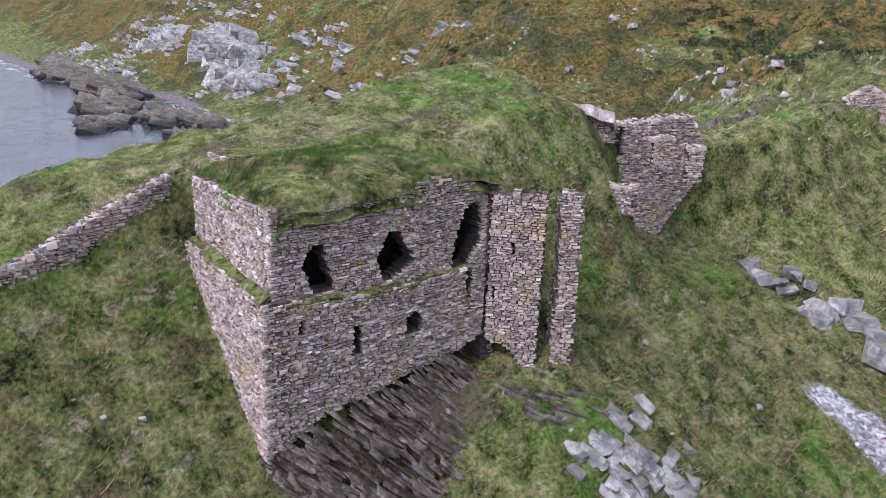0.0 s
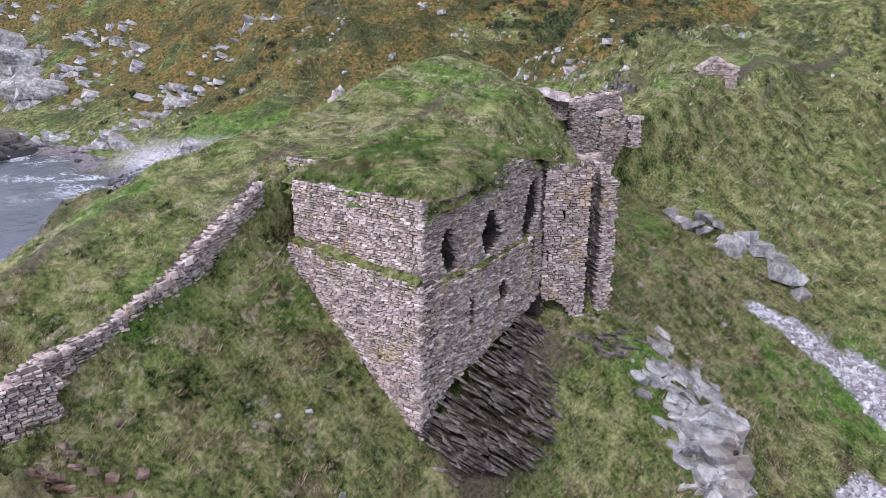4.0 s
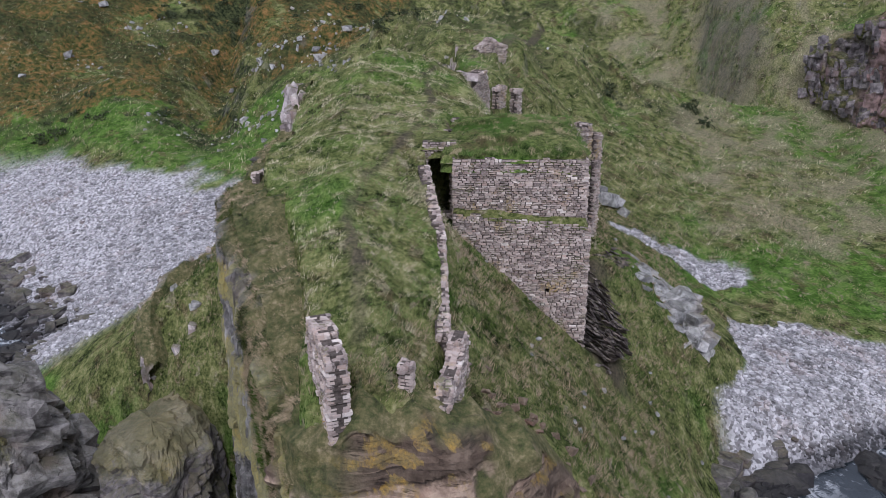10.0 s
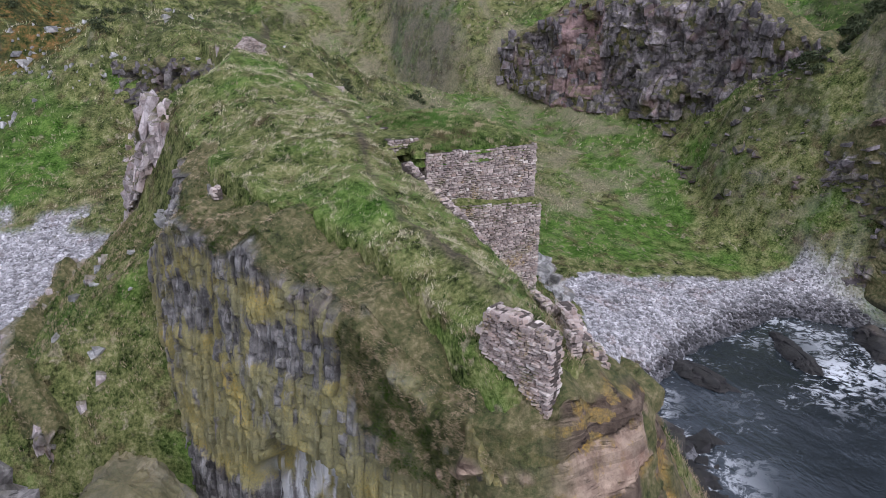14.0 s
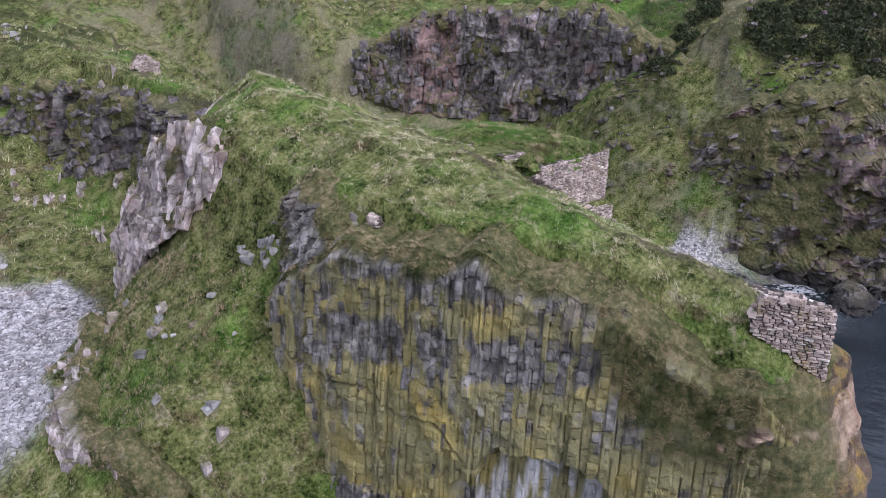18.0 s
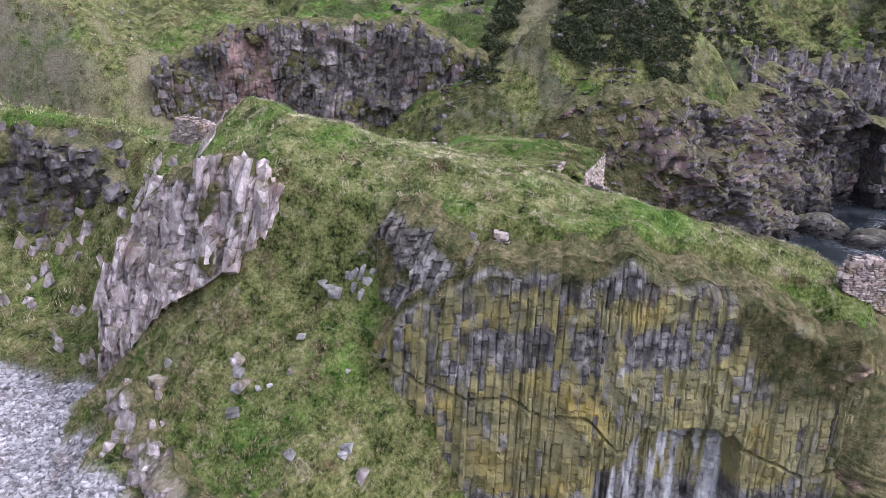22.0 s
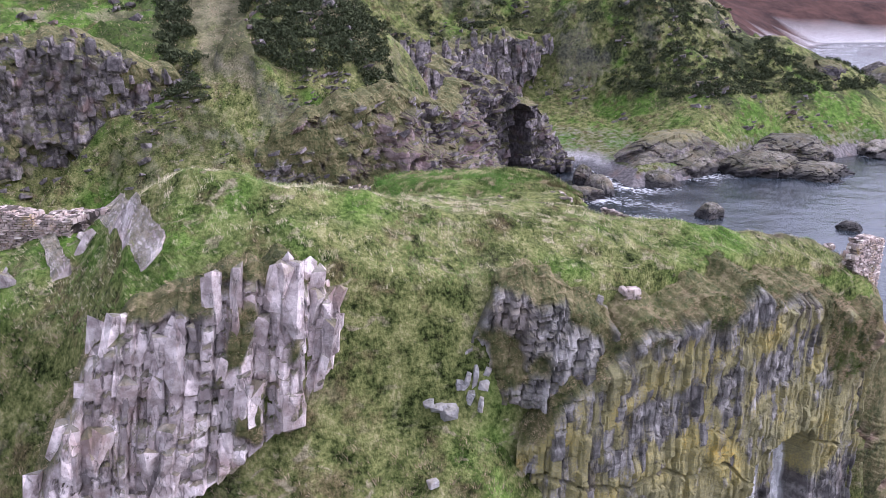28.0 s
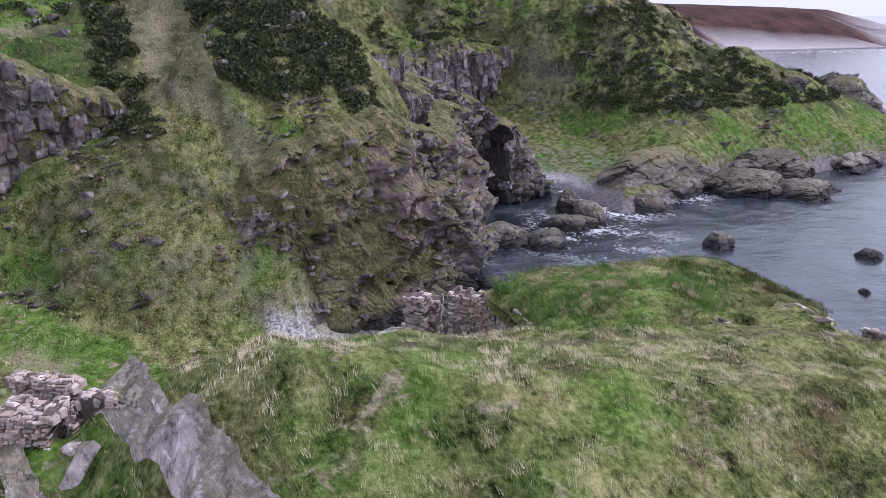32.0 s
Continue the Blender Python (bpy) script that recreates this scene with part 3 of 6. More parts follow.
# grassy spur that runs down beside the north cliff
SPUR = [(57.2, 47.0), (61.2, 40.7), (60.8, 30.0), (63.5, 22.0), (72.0, 12.0)]
spur_off, spur_run = line_distance(GX, GY, SPUR)
spur_top = np.interp(spur_run, [0, 7.5, 18.2, 26.6, 39.7], [9.0, 17.0, 21.4, 23.0, 26.0]) + fbm(GX, GY, 5, 3, 23) * 0.8
GZ = np.maximum(GZ, spur_top - np.abs(spur_off) * np.where(spur_off > 0, 1.1, 1.0) - 0.04 * spur_off ** 2)
# dark gully in the inland hill
GULLY = [(-40, 60), (-47, 80), (-55, 106), (-60, 140)]
gully_off = line_distance(GX, GY, GULLY)[0]
GZ = GZ - 6.5 * np.exp(-(gully_off / 6.0) ** 2) * ease(GY, 58, 80) * (1 - ease(GY, 130, 170)) + 3.5 * np.exp(-((gully_off - 15) / 7.0) ** 2 - ((GY - 90) / 22) ** 2)
# long gorse-covered promontory beyond the bay
POINT = [(190, -84), (167, -102), (154, -119), (149, -137), (148, -147)]
point_off, point_run = line_distance(GX, GY, POINT)
point_top = np.interp(point_run, [0, 33, 59.5, 79, 89], [30.0, 26.0, 21.5, 14.0, 3.0]) + fbm(GX, GY, 9, 3, 25) * 1.2
GZ = np.maximum(GZ, point_top - np.abs(point_off) * np.where(point_off > 0, 0.7, 0.42) - 0.006 * point_off ** 2)
STEEP = flatness(GZ, XS, YS)
# a small hollow on the plateau and the dip by the broken gate
GZ -= 0.55 * np.exp(-((GX + 14.6) ** 2 + (GY + 0.5) ** 2) / 4.0) + 0.6 * np.exp(-((GX + 8.9) ** 2 + (GY + 13.2) ** 2) / 0.5)

PATHLINE = [(-10.6, -15.5), (-11.2, -11), (-12.3, -7.5), (-11.8, -2), (-10.3, 3), (-9.2, 8), (-9.3, 14), (-10.2, 19), (-8.6, 24), (-5.6, 29), (-5.4, 34), (-7.0, 40), (-7.6, 46), (-6, 56)]
HILLPATH = [(-6, 56), (0, 70), (4, 84), (10, 96), (8, 110)]
pd = np.minimum(np.abs(line_distance(GX, GY, PATHLINE)[0]), np.abs(line_distance(GX, GY, HILLPATH)[0]) - 0.5) + fbm(GX, GY, 1.2, 3, 12) * 0.2
PATH_MASK = (1 - ease(pd, 0.08, 0.38)) * (0.6 + 0.4 * ease(fbm(GX, GY, 2.5, 2, 14), -0.3, 0.3)) * 0.9
edge = fbm(GX, GY, 4, 4, 21)
PATH_MASK = np.maximum(PATH_MASK, 0.95 * ease(GX, 0.1, 0.4) * (1 - ease(GX + fbm(GX, GY, 1.5, 3, 22) * 0.7, 2.2, 3.6)) * ease(GY, -0.8, 0.4) * (1 - ease(GY, 8.5, 10)))
EAST_BEACH = ease(GX, 11, 13) * (1 - ease(GX, 48, 54)) * (1 - ease(GZ + edge * 0.5, 0.3, 0.7)) * (1 - ease(GY + edge * 1.5 + (GX - 20) * 0.17, 23.0, 24.2))
WEST_BEACH = (1 - ease(GX, -23, -20)) * ease(GX, -125, -110) * ease(GY, 16, 20) * (1 - ease(GZ + edge * 1.0, 4.4, 5.2)) * (1 - ease(GY, 66, 74))
fan = np.abs(line_distance(GX, GY, [(8, 32), (13, 33), (19, 33)])[0]) + fbm(GX, GY, 2, 3, 44) * 0.5
SCREE = (1 - ease(fan - (GX - 7) * 0.16, 0.6, 1.0)) * ease(GX, 7, 8) * (1 - ease(GX, 22, 24))
FARBAY = (1 - ease(np.hypot(GX - 120, GY + 44), 12, 20)) * (1 - ease(GZ, -3.5, -2))
SANDS = ease(GX, 380, 440) * (1 - ease(GZ, -3.6, -2.2))
BEACH = np.clip(np.maximum.reduce([EAST_BEACH, WEST_BEACH, SCREE, FARBAY, SANDS]), 0, 1)
WEED = 0.55 * np.exp(-((GZ + 2.6) / 0.35) ** 2) * EAST_BEACH + 0.5 * np.exp(-((GZ + 2.6) / 0.9) ** 2) * WEST_BEACH
ROCKY = 0.75 * (1 - ease(GZ, -4.4, -2.2)) * (1 - BEACH) + 0.5 * ease(GX, 90, 100) * (1 - ease(GX, 215, 240)) * (1 - ease(GZ, 0, 4))
ROCKY = ROCKY + 0.8 * (1 - ease(GY, -19.5, -18.5)) * NEAR + 0.2 * ease(GX, 50, 60) * (1 - ease(GX, 90, 100)) * ease(STEEP, 0.6, 1.3)
LUSH = 0.9 * np.exp(-(line_distance(GX, GY, [(20, 33), (44, 36), (50, 54), (40, 80)])[0] / 5) ** 2) + 0.9 * np.exp(-(line_distance(GX, GY, [(-100, 72), (-60, 78), (-34, 62)])[0] / 8) ** 2)
LUSH = LUSH + 0.10 * NEAR * ease(GZ, 18, 20) + 0.7 * np.exp(-(((GX - 128) ** 2 + (GY + 36) ** 2) / 160))
DRY = 0.55 * ease(GX, 12, 26) * (1 - ease(GX, 50, 58)) * ease(GY, 30, 44) + 0.04 * NEAR * (1 - ease(GZ, 15, 18)) + 0.1 * NEAR * ease(GZ, 17, 19)
DRY = DRY + 0.55 * ease(fbm(GX * 1.6, GY * 0.7, 30, 3, 47), 0.05, 0.25) * ease(GX, 52, 66) * ease(GZ, 16, 24) * (1 - ease(GX, 215, 260))
FERN = ease(GY, 66, 84) * (1 - ease(GX, -26, -8)) * 1.05 + ease(GX, 400, 500) * 1.3 + 0.3 * ease(GX, 90, 110)
SCRUB = 1.0 * np.exp(-(gully_off / 5.0) ** 2) * ease(GY, 60, 70) + 0.8 * ease(GY, 58, 80) * (1 - ease(GX, 10, 40)) + 0.7 * ease(GX, 50, 58) * ease(GZ, 4, 14) * (1 - ease(GX, 400, 500)) + 0.9 * ease(GX, 96, 120) * ease(-GY, 55, 80) * ease(GZ, 3, 9) * (1 - ease(GX, 330, 400))
STRIP = GY - 0.12 * (GX - 60)
EASTHILL = ease(GX, 58, 62) * (1 - ease(GX, 96, 106)) * ease(GZ, 17, 20)
DRY = DRY + 0.8 * EASTHILL * ease(STRIP, 19, 21) * (1 - ease(STRIP, 26.5, 28.5))
LUSH = LUSH + 0.8 * EASTHILL * ease(STRIP, 31, 34) * (1 - ease(STRIP, 54, 66)) + 0.25 * ease(GX, 112, 118) * (1 - ease(GX, 140, 150)) * ease(GZ, -3, -1) * (1 - ease(GZ, 8, 12))
CRAGGY = 0.3 * (1 - NEAR) * ease(GZ, -2, 2) * ease(ledge, -0.1, 0.3)

ROCKY = ROCKY * (1 - ease(-GX, 9.5, 11.5) * (1 - ease(-GX, 25, 28)) * ease(GY, -18.5, -17) * (1 - ease(GY, 12, 16)))

ground_mesh = grid_mesh("ground", XS, YS, GZ)
for key, values in (("path", PATH_MASK), ("beach", BEACH), ("weed", WEED), ("rock", ROCKY), ("lush", LUSH), ("dry", DRY), ("fern", FERN), ("scrub", SCRUB), ("crag", CRAGGY)):
    field(ground_mesh, key, values)
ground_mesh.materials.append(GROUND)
ground = tagged(new("ground", ground_mesh), "rough green and straw-coloured grass over the headland and the hills behind it", "ground", kind="structure")

wx = axis(-120, -60, 110, 240, 1.2, 5, 9900)
wy = axis(-240, -110, 60, 110, 1.2, 5, 9900)
WXX, WYY = np.meshgrid(wx, wy)
ix = np.clip(np.searchsorted(XS, WXX), 0, len(XS) - 1)
iy = np.clip(np.searchsorted(YS, WYY), 0, len(YS) - 1)
shore = 1 - ease(SEA - GZ[iy, ix], 0.4, 3.2)
surf = 1.15 * np.exp(-((WXX - 36) / 8) ** 2 - ((WYY - 1.5) / 4) ** 2) + np.exp(-((WXX - 13) / 3) ** 2 - ((WYY - 0.5) / 3) ** 2) + np.exp(-((WXX - 84) / 14) ** 2 - ((WYY + 40) / 12) ** 2) * 0.8
water_mesh = grid_mesh("water", wx, wy, SEA + fbm(WXX, WYY, 6, 3, 77) * 0.12)
field(water_mesh, "shore", np.clip(shore * 0.5 + surf * 0.75, 0, 1))
water_mesh.materials.append(WATER)
water = tagged(new("water", water_mesh), "grey-blue sea with ripples and white surf at the rocks", "water", kind="structure")


# ------------------------------------------------------------ helpers for things
def thing(name, label, category, at=(0, 0, 0), turn=0.0, group="", kind=""):
    ob = new(name)
    ob.empty_display_size = 0.2
    ob.matrix_world = pose(*at, 0, 0, turn)
    return tagged(ob, label, category, group, kind)


def part(name, data, material, parent, label=""):
    """Links a mesh (or a bmesh) as one object under its thing."""
    if not isinstance(data, bpy.types.Mesh):
        bm, data = data, bpy.data.meshes.new(name)
        bm.to_mesh(data)
        bm.free()
    if material and not data.materials:
        data.materials.append(material)
    ob = new(name, data)
    ob.parent = parent
    return tagged(ob, label)


def soup(name, verts, faces, material, smooth=False):
    me = bpy.data.meshes.new(name)
    me.from_pydata(verts, [], faces)
    me.materials.append(material)
    if smooth:
        me.shade_smooth()
    return me


rnd = random.Random(11)
BOXFACES = [(0, 1, 3, 2), (4, 6, 7, 5), (0, 2, 6, 4), (1, 5, 7, 3), (2, 3, 7, 6), (0, 4, 5, 1)]


def stone_shape(seed):
    """A dressed-by-frost rubble stone in a unit box, its worn face towards -y."""
    r = random.Random(seed)
    v = []
    for y, inset in ((-0.0, 0.2), (0.2, 0.02), (1.0, 0.03)):
        for x, z in ((-0.5, -0.5), (0.5, -0.5), (0.5, 0.5), (-0.5, 0.5)):
            v.append((x * (1 - inset * r.uniform(0.5, 1.8)), y + (r.uniform(-0.09, 0.09) if y < 0.5 else 0), z * (1 - inset * r.uniform(0.6, 2.0))))
    f = [(0, 1, 2, 3)]
    for a in (0, 4):
        for k in range(4):
            f.append((a + k, a + 4 + k, a + 4 + (k + 1) % 4, a + (k + 1) % 4))
    return np.array(v), f


SHAPES = [stone_shape(k) for k in range(16)]
STONE_MESHES = [soup("stone", [tuple(p) for p in v], f, STONE) for v, f in SHAPES]


class Heap:
    """Gathers many small pieces into one mesh."""

    def __init__(self):
        self.v, self.f, self.n = [], [], 0

    def add(self, verts, faces):
        self.v.append(verts)
        self.f += [tuple(i + self.n for i in q) for q in faces]
        self.n += len(verts)

    def mesh(self, name, material, smooth=False):
        return soup(name, np.concatenate(self.v) if self.v else np.zeros((0, 3)), self.f, material, smooth)


def runs(a, b, gaps):
    """What is left of the stretch a..b when the gaps are taken out."""
    out, at = [], a
    for g0, g1 in sorted(gaps):
        if g1 <= at or g0 >= b:
            continue
        if g0 > at:
            out.append((at, g0))
        at = max(at, g1)
    if at < b:
        out.append((at, b))
    return out


def masonry(owner, length, top, bottom, thick, holes=(), seed=1, course=(0.075, 0.165), size=(0.12, 0.46), singles=120, ragged=0.15, two_sided=False, name="wall", proud=0.05, shift=(0, 0), cap=False):
    """A rubble wall in the owner's own axes: it runs along x, its face looks to -y. holes: rows of (height, from, to)."""
    r = random.Random(seed)
    core, rest = Heap(), Heap()
    low = min(bottom(s * length / 20) for s in range(21))
    high = max(top(s * length / 20) for s in range(21))
    z, made = low, []
    while z < high:
        h = r.uniform(*course)
        zm = z + h / 2
        gaps = []
        for hole in holes:
            zs = [q[0] for q in hole]
            if zs[0] <= zm <= zs[-1]:
                j = r.uniform(-0.07, 0.07)
                gaps.append((float(np.interp(zm, zs, [q[1] for q in hole])) + j, float(np.interp(zm, zs, [q[2] for q in hole])) + r.uniform(-0.07, 0.07)))
        for s in np.arange(0, length, 0.2):
            if not bottom(s + 0.1) - 0.12 <= zm <= top(s + 0.1):
                gaps.append((s - 0.001, s + 0.201))
        for a, b in runs(r.uniform(0, ragged), length - r.uniform(0, ragged), gaps):
            if b - a < 0.1:
                continue
            core.add(np.array([(x, y, zz) for x in (a + 0.03, b - 0.03) for y in (0.09, thick - (0.09 if two_sided else 0)) for zz in (z, z + h + 0.002)]) + (*shift, 0), BOXFACES)
            x = a
            while x < b - 0.04:
                w = min(r.uniform(*size) * (0.8 + h * 2), b - x)
                if b - x - w < 0.14:
                    w = b - x
                for back in ((False, True) if two_sided else (False,)):
                    deep = min(0.5 * thick, r.uniform(0.22, 0.4))
                    out = r.uniform(-0.025, proud)
                    made.append((x + w / 2, zm, w * r.uniform(0.8, 1.02), h * r.uniform(0.55, 1.15), deep, out, back, r.gauss(0, 4.5), r.randrange(16)))
                x += w
        z += h
    r.shuffle(made)
    lids = Heap()
    if cap:
        for s in np.arange(0.12, length - 0.1, 0.26):
            for y in np.arange(0.12, thick - 0.05, 0.24):
                v, f = SHAPES[r.randrange(16)]
                mm = np.array(pose(s + r.uniform(-0.06, 0.06), y + r.uniform(-0.05, 0.05), top(s) + r.uniform(-0.06, 0.07), -90 + r.uniform(-14, 14), 0, r.uniform(-25, 25)) @ Matrix.Diagonal((r.uniform(0.22, 0.4), 0.3, r.uniform(0.2, 0.32), 1)))
                if top(s) > bottom(s) + 0.2:
                    lids.add(v @ mm[:3, :3].T + mm[:3, 3], f)
    wall = part(name, core.mesh(name, MORTAR), None, owner, "dark earth-mortared core")
    for k, (x, zm, w, h, deep, out, back, tilt, kind) in enumerate(made):
        m = pose(x + shift[0], (thick + out if back else -out) + shift[1], zm, 0, tilt, 180 if back else 0) @ Matrix.Diagonal((w, deep, h, 1))
        if k < singles:
            ob = new("stone", STONE_MESHES[kind])
            ob.parent, ob.matrix_local = wall, m
        else:
            v, f = SHAPES[kind]
            mm = np.array(m)
            rest.add(v @ mm[:3, :3].T + mm[:3, 3], f)
    if lids.n:
        tagged(part("coping", lids.mesh("coping", STONE), None, wall), kind="stuff")
    if rest.n:
        tagged(part("stonework", rest.mesh("stonework", STONE), None, wall), kind="stuff")
    return wall


def wobble(base, amount, seed, size=0.8):
    """A height along a wall that wavers."""
    return lambda s: (base(s) if callable(base) else base) + amount * float(fbm(np.array(s), np.array(seed * 7.7), size, 3, seed))


def between(*pairs):
    xs, ys = [p[0] for p in pairs], [p[1] for p in pairs]
    return lambda s: float(np.interp(s, xs, ys))


# ------------------------------------------------------------ the keep
keep = thing("castle_keep", "ruined grey rubble-stone keep with ragged window holes, set into the headland", "ruin", (0, 0, 0))


def turned(owner, x, y, turn, *args, **keys):
    """A wall of a thing, built along its own line."""
    w = masonry(owner, *args, **keys)
    w.matrix_local = pose(x, y, 0, 0, 0, turn)
    return w


GRASSLINE = wobble(20.12, 0.10, 4, 1.0)
turned(keep, -7.55, 0, 0, 7.55, GRASSLINE, lambda s: 16.6, 1.1, seed=21, singles=260, ragged=0.03, name="upper_wall")
turned(keep, -7.5, -0.5, 0, 7.75, wobble(between((0, 17.15), (7.75, 16.45)), 0.05, 5), between((0, 15.6), (7.75, 8.3)), 1.2, seed=22, singles=260, ragged=0.03, name="base_wall",
       holes=[[(12.5, 5.4, 5.62), (12.75, 5.4, 5.62)]])
WINDOWS = [[(16.35, 1.9, 2.9), (16.7, 1.75, 3.0), (17.1, 1.72, 2.72), (17.5, 1.45, 2.7), (17.9, 1.52, 2.5), (18.2, 1.62, 2.55), (18.42, 1.9, 2.3)],
           [(16.3, 5.3, 5.9), (16.95, 5.1, 7.1), (17.4, 5.0, 6.9), (17.9, 5.3, 6.5), (18.3, 5.5, 6.3), (18.5, 5.7, 6.1)],
           [(16.1, 9.2, 10.2), (17.4, 9.3, 11.0), (18.2, 9.55, 11.0), (18.9, 9.9, 10.8), (19.15, 10.2, 10.6)]]
LOWER = [[(14.65, 9.95, 10.3), (16.0, 9.95, 10.3)], [(14.9, 1.1, 1.38), (15.5, 1.1, 1.38)], [(13.2, 3.7, 4.12), (14.65, 3.72, 4.1)], [(13.5, 6.52, 7.4), (14.35, 6.5, 7.4), (14.55, 6.8, 7.15)]]
EASTTOP = wobble(between((0, 20.05), (5, 20.2), (8.2, 20.6), (10.2, 20.2), (11.9, 19.4)), 0.08, 6)
turned(keep, 0, 0, 90, 11.9, EASTTOP, lambda s: 15.9, 1.0, holes=WINDOWS, seed=23, singles=280, ragged=0.03, name="windowed_wall", proud=0.08)
turned(keep, 0.22, -0.5, 90, 11.6, wobble(between((0, 16.4), (4, 16.0), (9, 16.05), (11.6, 16.2)), 0.06, 7),
       between((0, 8.6), (1.4, 10.3), (3, 11.0), (6.5, 11.5), (9.5, 12.0), (11.6, 12.5)), 1.2,
       holes=[[(z, a + 0.5, b + 0.5) for z, a, b in h] for h in LOWER], seed=24, singles=280, ragged=0.03, name="base_wall", proud=0.10)
turned(keep, -7.5, 11.5, -90, 11.5, lambda s: 20.0, lambda s: 11, 0.8, seed=25, singles=0, name="back_wall")
turned(keep, 0.2, 12.0, 180, 7.7, lambda s: 19.9, lambda s: 11, 0.8, seed=26, singles=0, name="back_wall")
# turret that steps out from the corner
turned(keep, 0.15, 11.2, 41, 2.75, wobble(19.55, 0.1, 8), between((0, 12.2), (1.2, 12.0), (2.4, 10.4), (2.75, 10.3)), 1.0, seed=27, singles=160, name="turret_wall", two_sided=True, proud=0.07,
       holes=[[(16.6, 1.2, 1.32), (17.2, 1.2, 1.32)], [(14.3, 0.35, 0.47), (15.0, 0.35, 0.47)]])
turned(keep, 2.55, 13.45, 57, 1.25, wobble(18.95, 0.25, 9), lambda s: 10.2, 1.0, seed=28, singles=90, name="turret_wall", two_sided=True, ragged=0.3, proud=0.09)
turned(keep, 1.5, 14.3, 40, 1.4, wobble(19.5, 0.3, 10), lambda s: 11.0, 0.8, seed=29, singles=40, name="turret_wall", two_sided=True, ragged=0.3, proud=0.09)


def turf_lump(name, label, x0, x1, y0, y1, height, seed, step=0.22, drop=0.42):
    """A thick cap of turf, closed below, with a hanging edge."""
    nx, ny = int((x1 - x0) / step), int((y1 - y0) / step)
    xs, ys = np.linspace(x0, x1, nx), np.linspace(y0, y1, ny)
    X, Y = np.meshgrid(xs, ys)
    u, v = (X - x0) / (x1 - x0) * 2 - 1, (Y - y0) / (y1 - y0) * 2 - 1
    rim = np.maximum(np.abs(u), np.abs(v))
    Z = height(X, Y) + fbm(X, Y, 1.3, 3, seed) * 0.14 - drop * ease(rim, 0.93, 1.0)
    X = X + fbm(X, Y, 0.9, 2, seed + 5) * 0.10 * ease(rim, 0.9, 1)
    Y = Y + fbm(Y, X, 0.9, 2, seed + 6) * 0.12 * ease(rim, 0.9, 1)
    co = np.stack([X, Y, Z], -1).reshape(-1, 3)
    i = np.arange(nx * ny).reshape(ny, nx)
    q = np.stack([i[:-1, :-1], i[:-1, 1:], i[1:, 1:], i[1:, :-1]], -1).reshape(-1, 4)
    under = co - (0, 0, drop + 0.08)
    me = soup(name, np.concatenate([co, under]), [tuple(a) for a in q] + [tuple(a[::-1] + len(co)) for a in q], GROUND, True)
    for key, value in (("lush", 0.12 if step > 0.1 else -0.5), ("dry", 0.0 if step > 0.1 else 0.25)):
        field(me, key, np.full(len(me.vertices), value))
    ob = new(name, me)
    return tagged(ob, label, "turf", kind="structure")


def roof_height(x, y):
    u, v = (x + 3.7) / 4.2, (y - 5.6) / 6.2
    return 20.12 + 1.05 * np.clip(1 - np.abs(u) ** 3, 0, 1) * np.clip(1 - np.abs(v) ** 3, 0, 1) + 0.25 * ease(-x, 6, 8) + 0.3 * ease(y, 7, 9) * ease(-x, 1, 0)


turf_lump("turf_roof", "thick grassy turf over the vaults of the keep", -8.2, 0.12, 0.02, 12.3, roof_height, 61)

turf_lump("turf_ledge", "narrow strip of turf on the ledge of the keep wall", -7.5, 0.1, -0.5, 0.06, lambda x, y: 17.2 - 0.7 * (x + 7.5) / 7.75 + (y + 0.5) * 0.5, 65, 0.09, 0.1)
turf_lump("turf_ledge", "narrow mossy ledge along the windowed wall", -0.05, 0.24, 0.3, 11.0, lambda x, y: np.interp(y, [0, 3.5, 8.5, 11], [16.45, 16.08, 16.12, 16.25]) - x * 0.3, 66, 0.09, 0.08)


# ------------------------------------------------------------ rock faces
FACES, TURFED = {}, {}


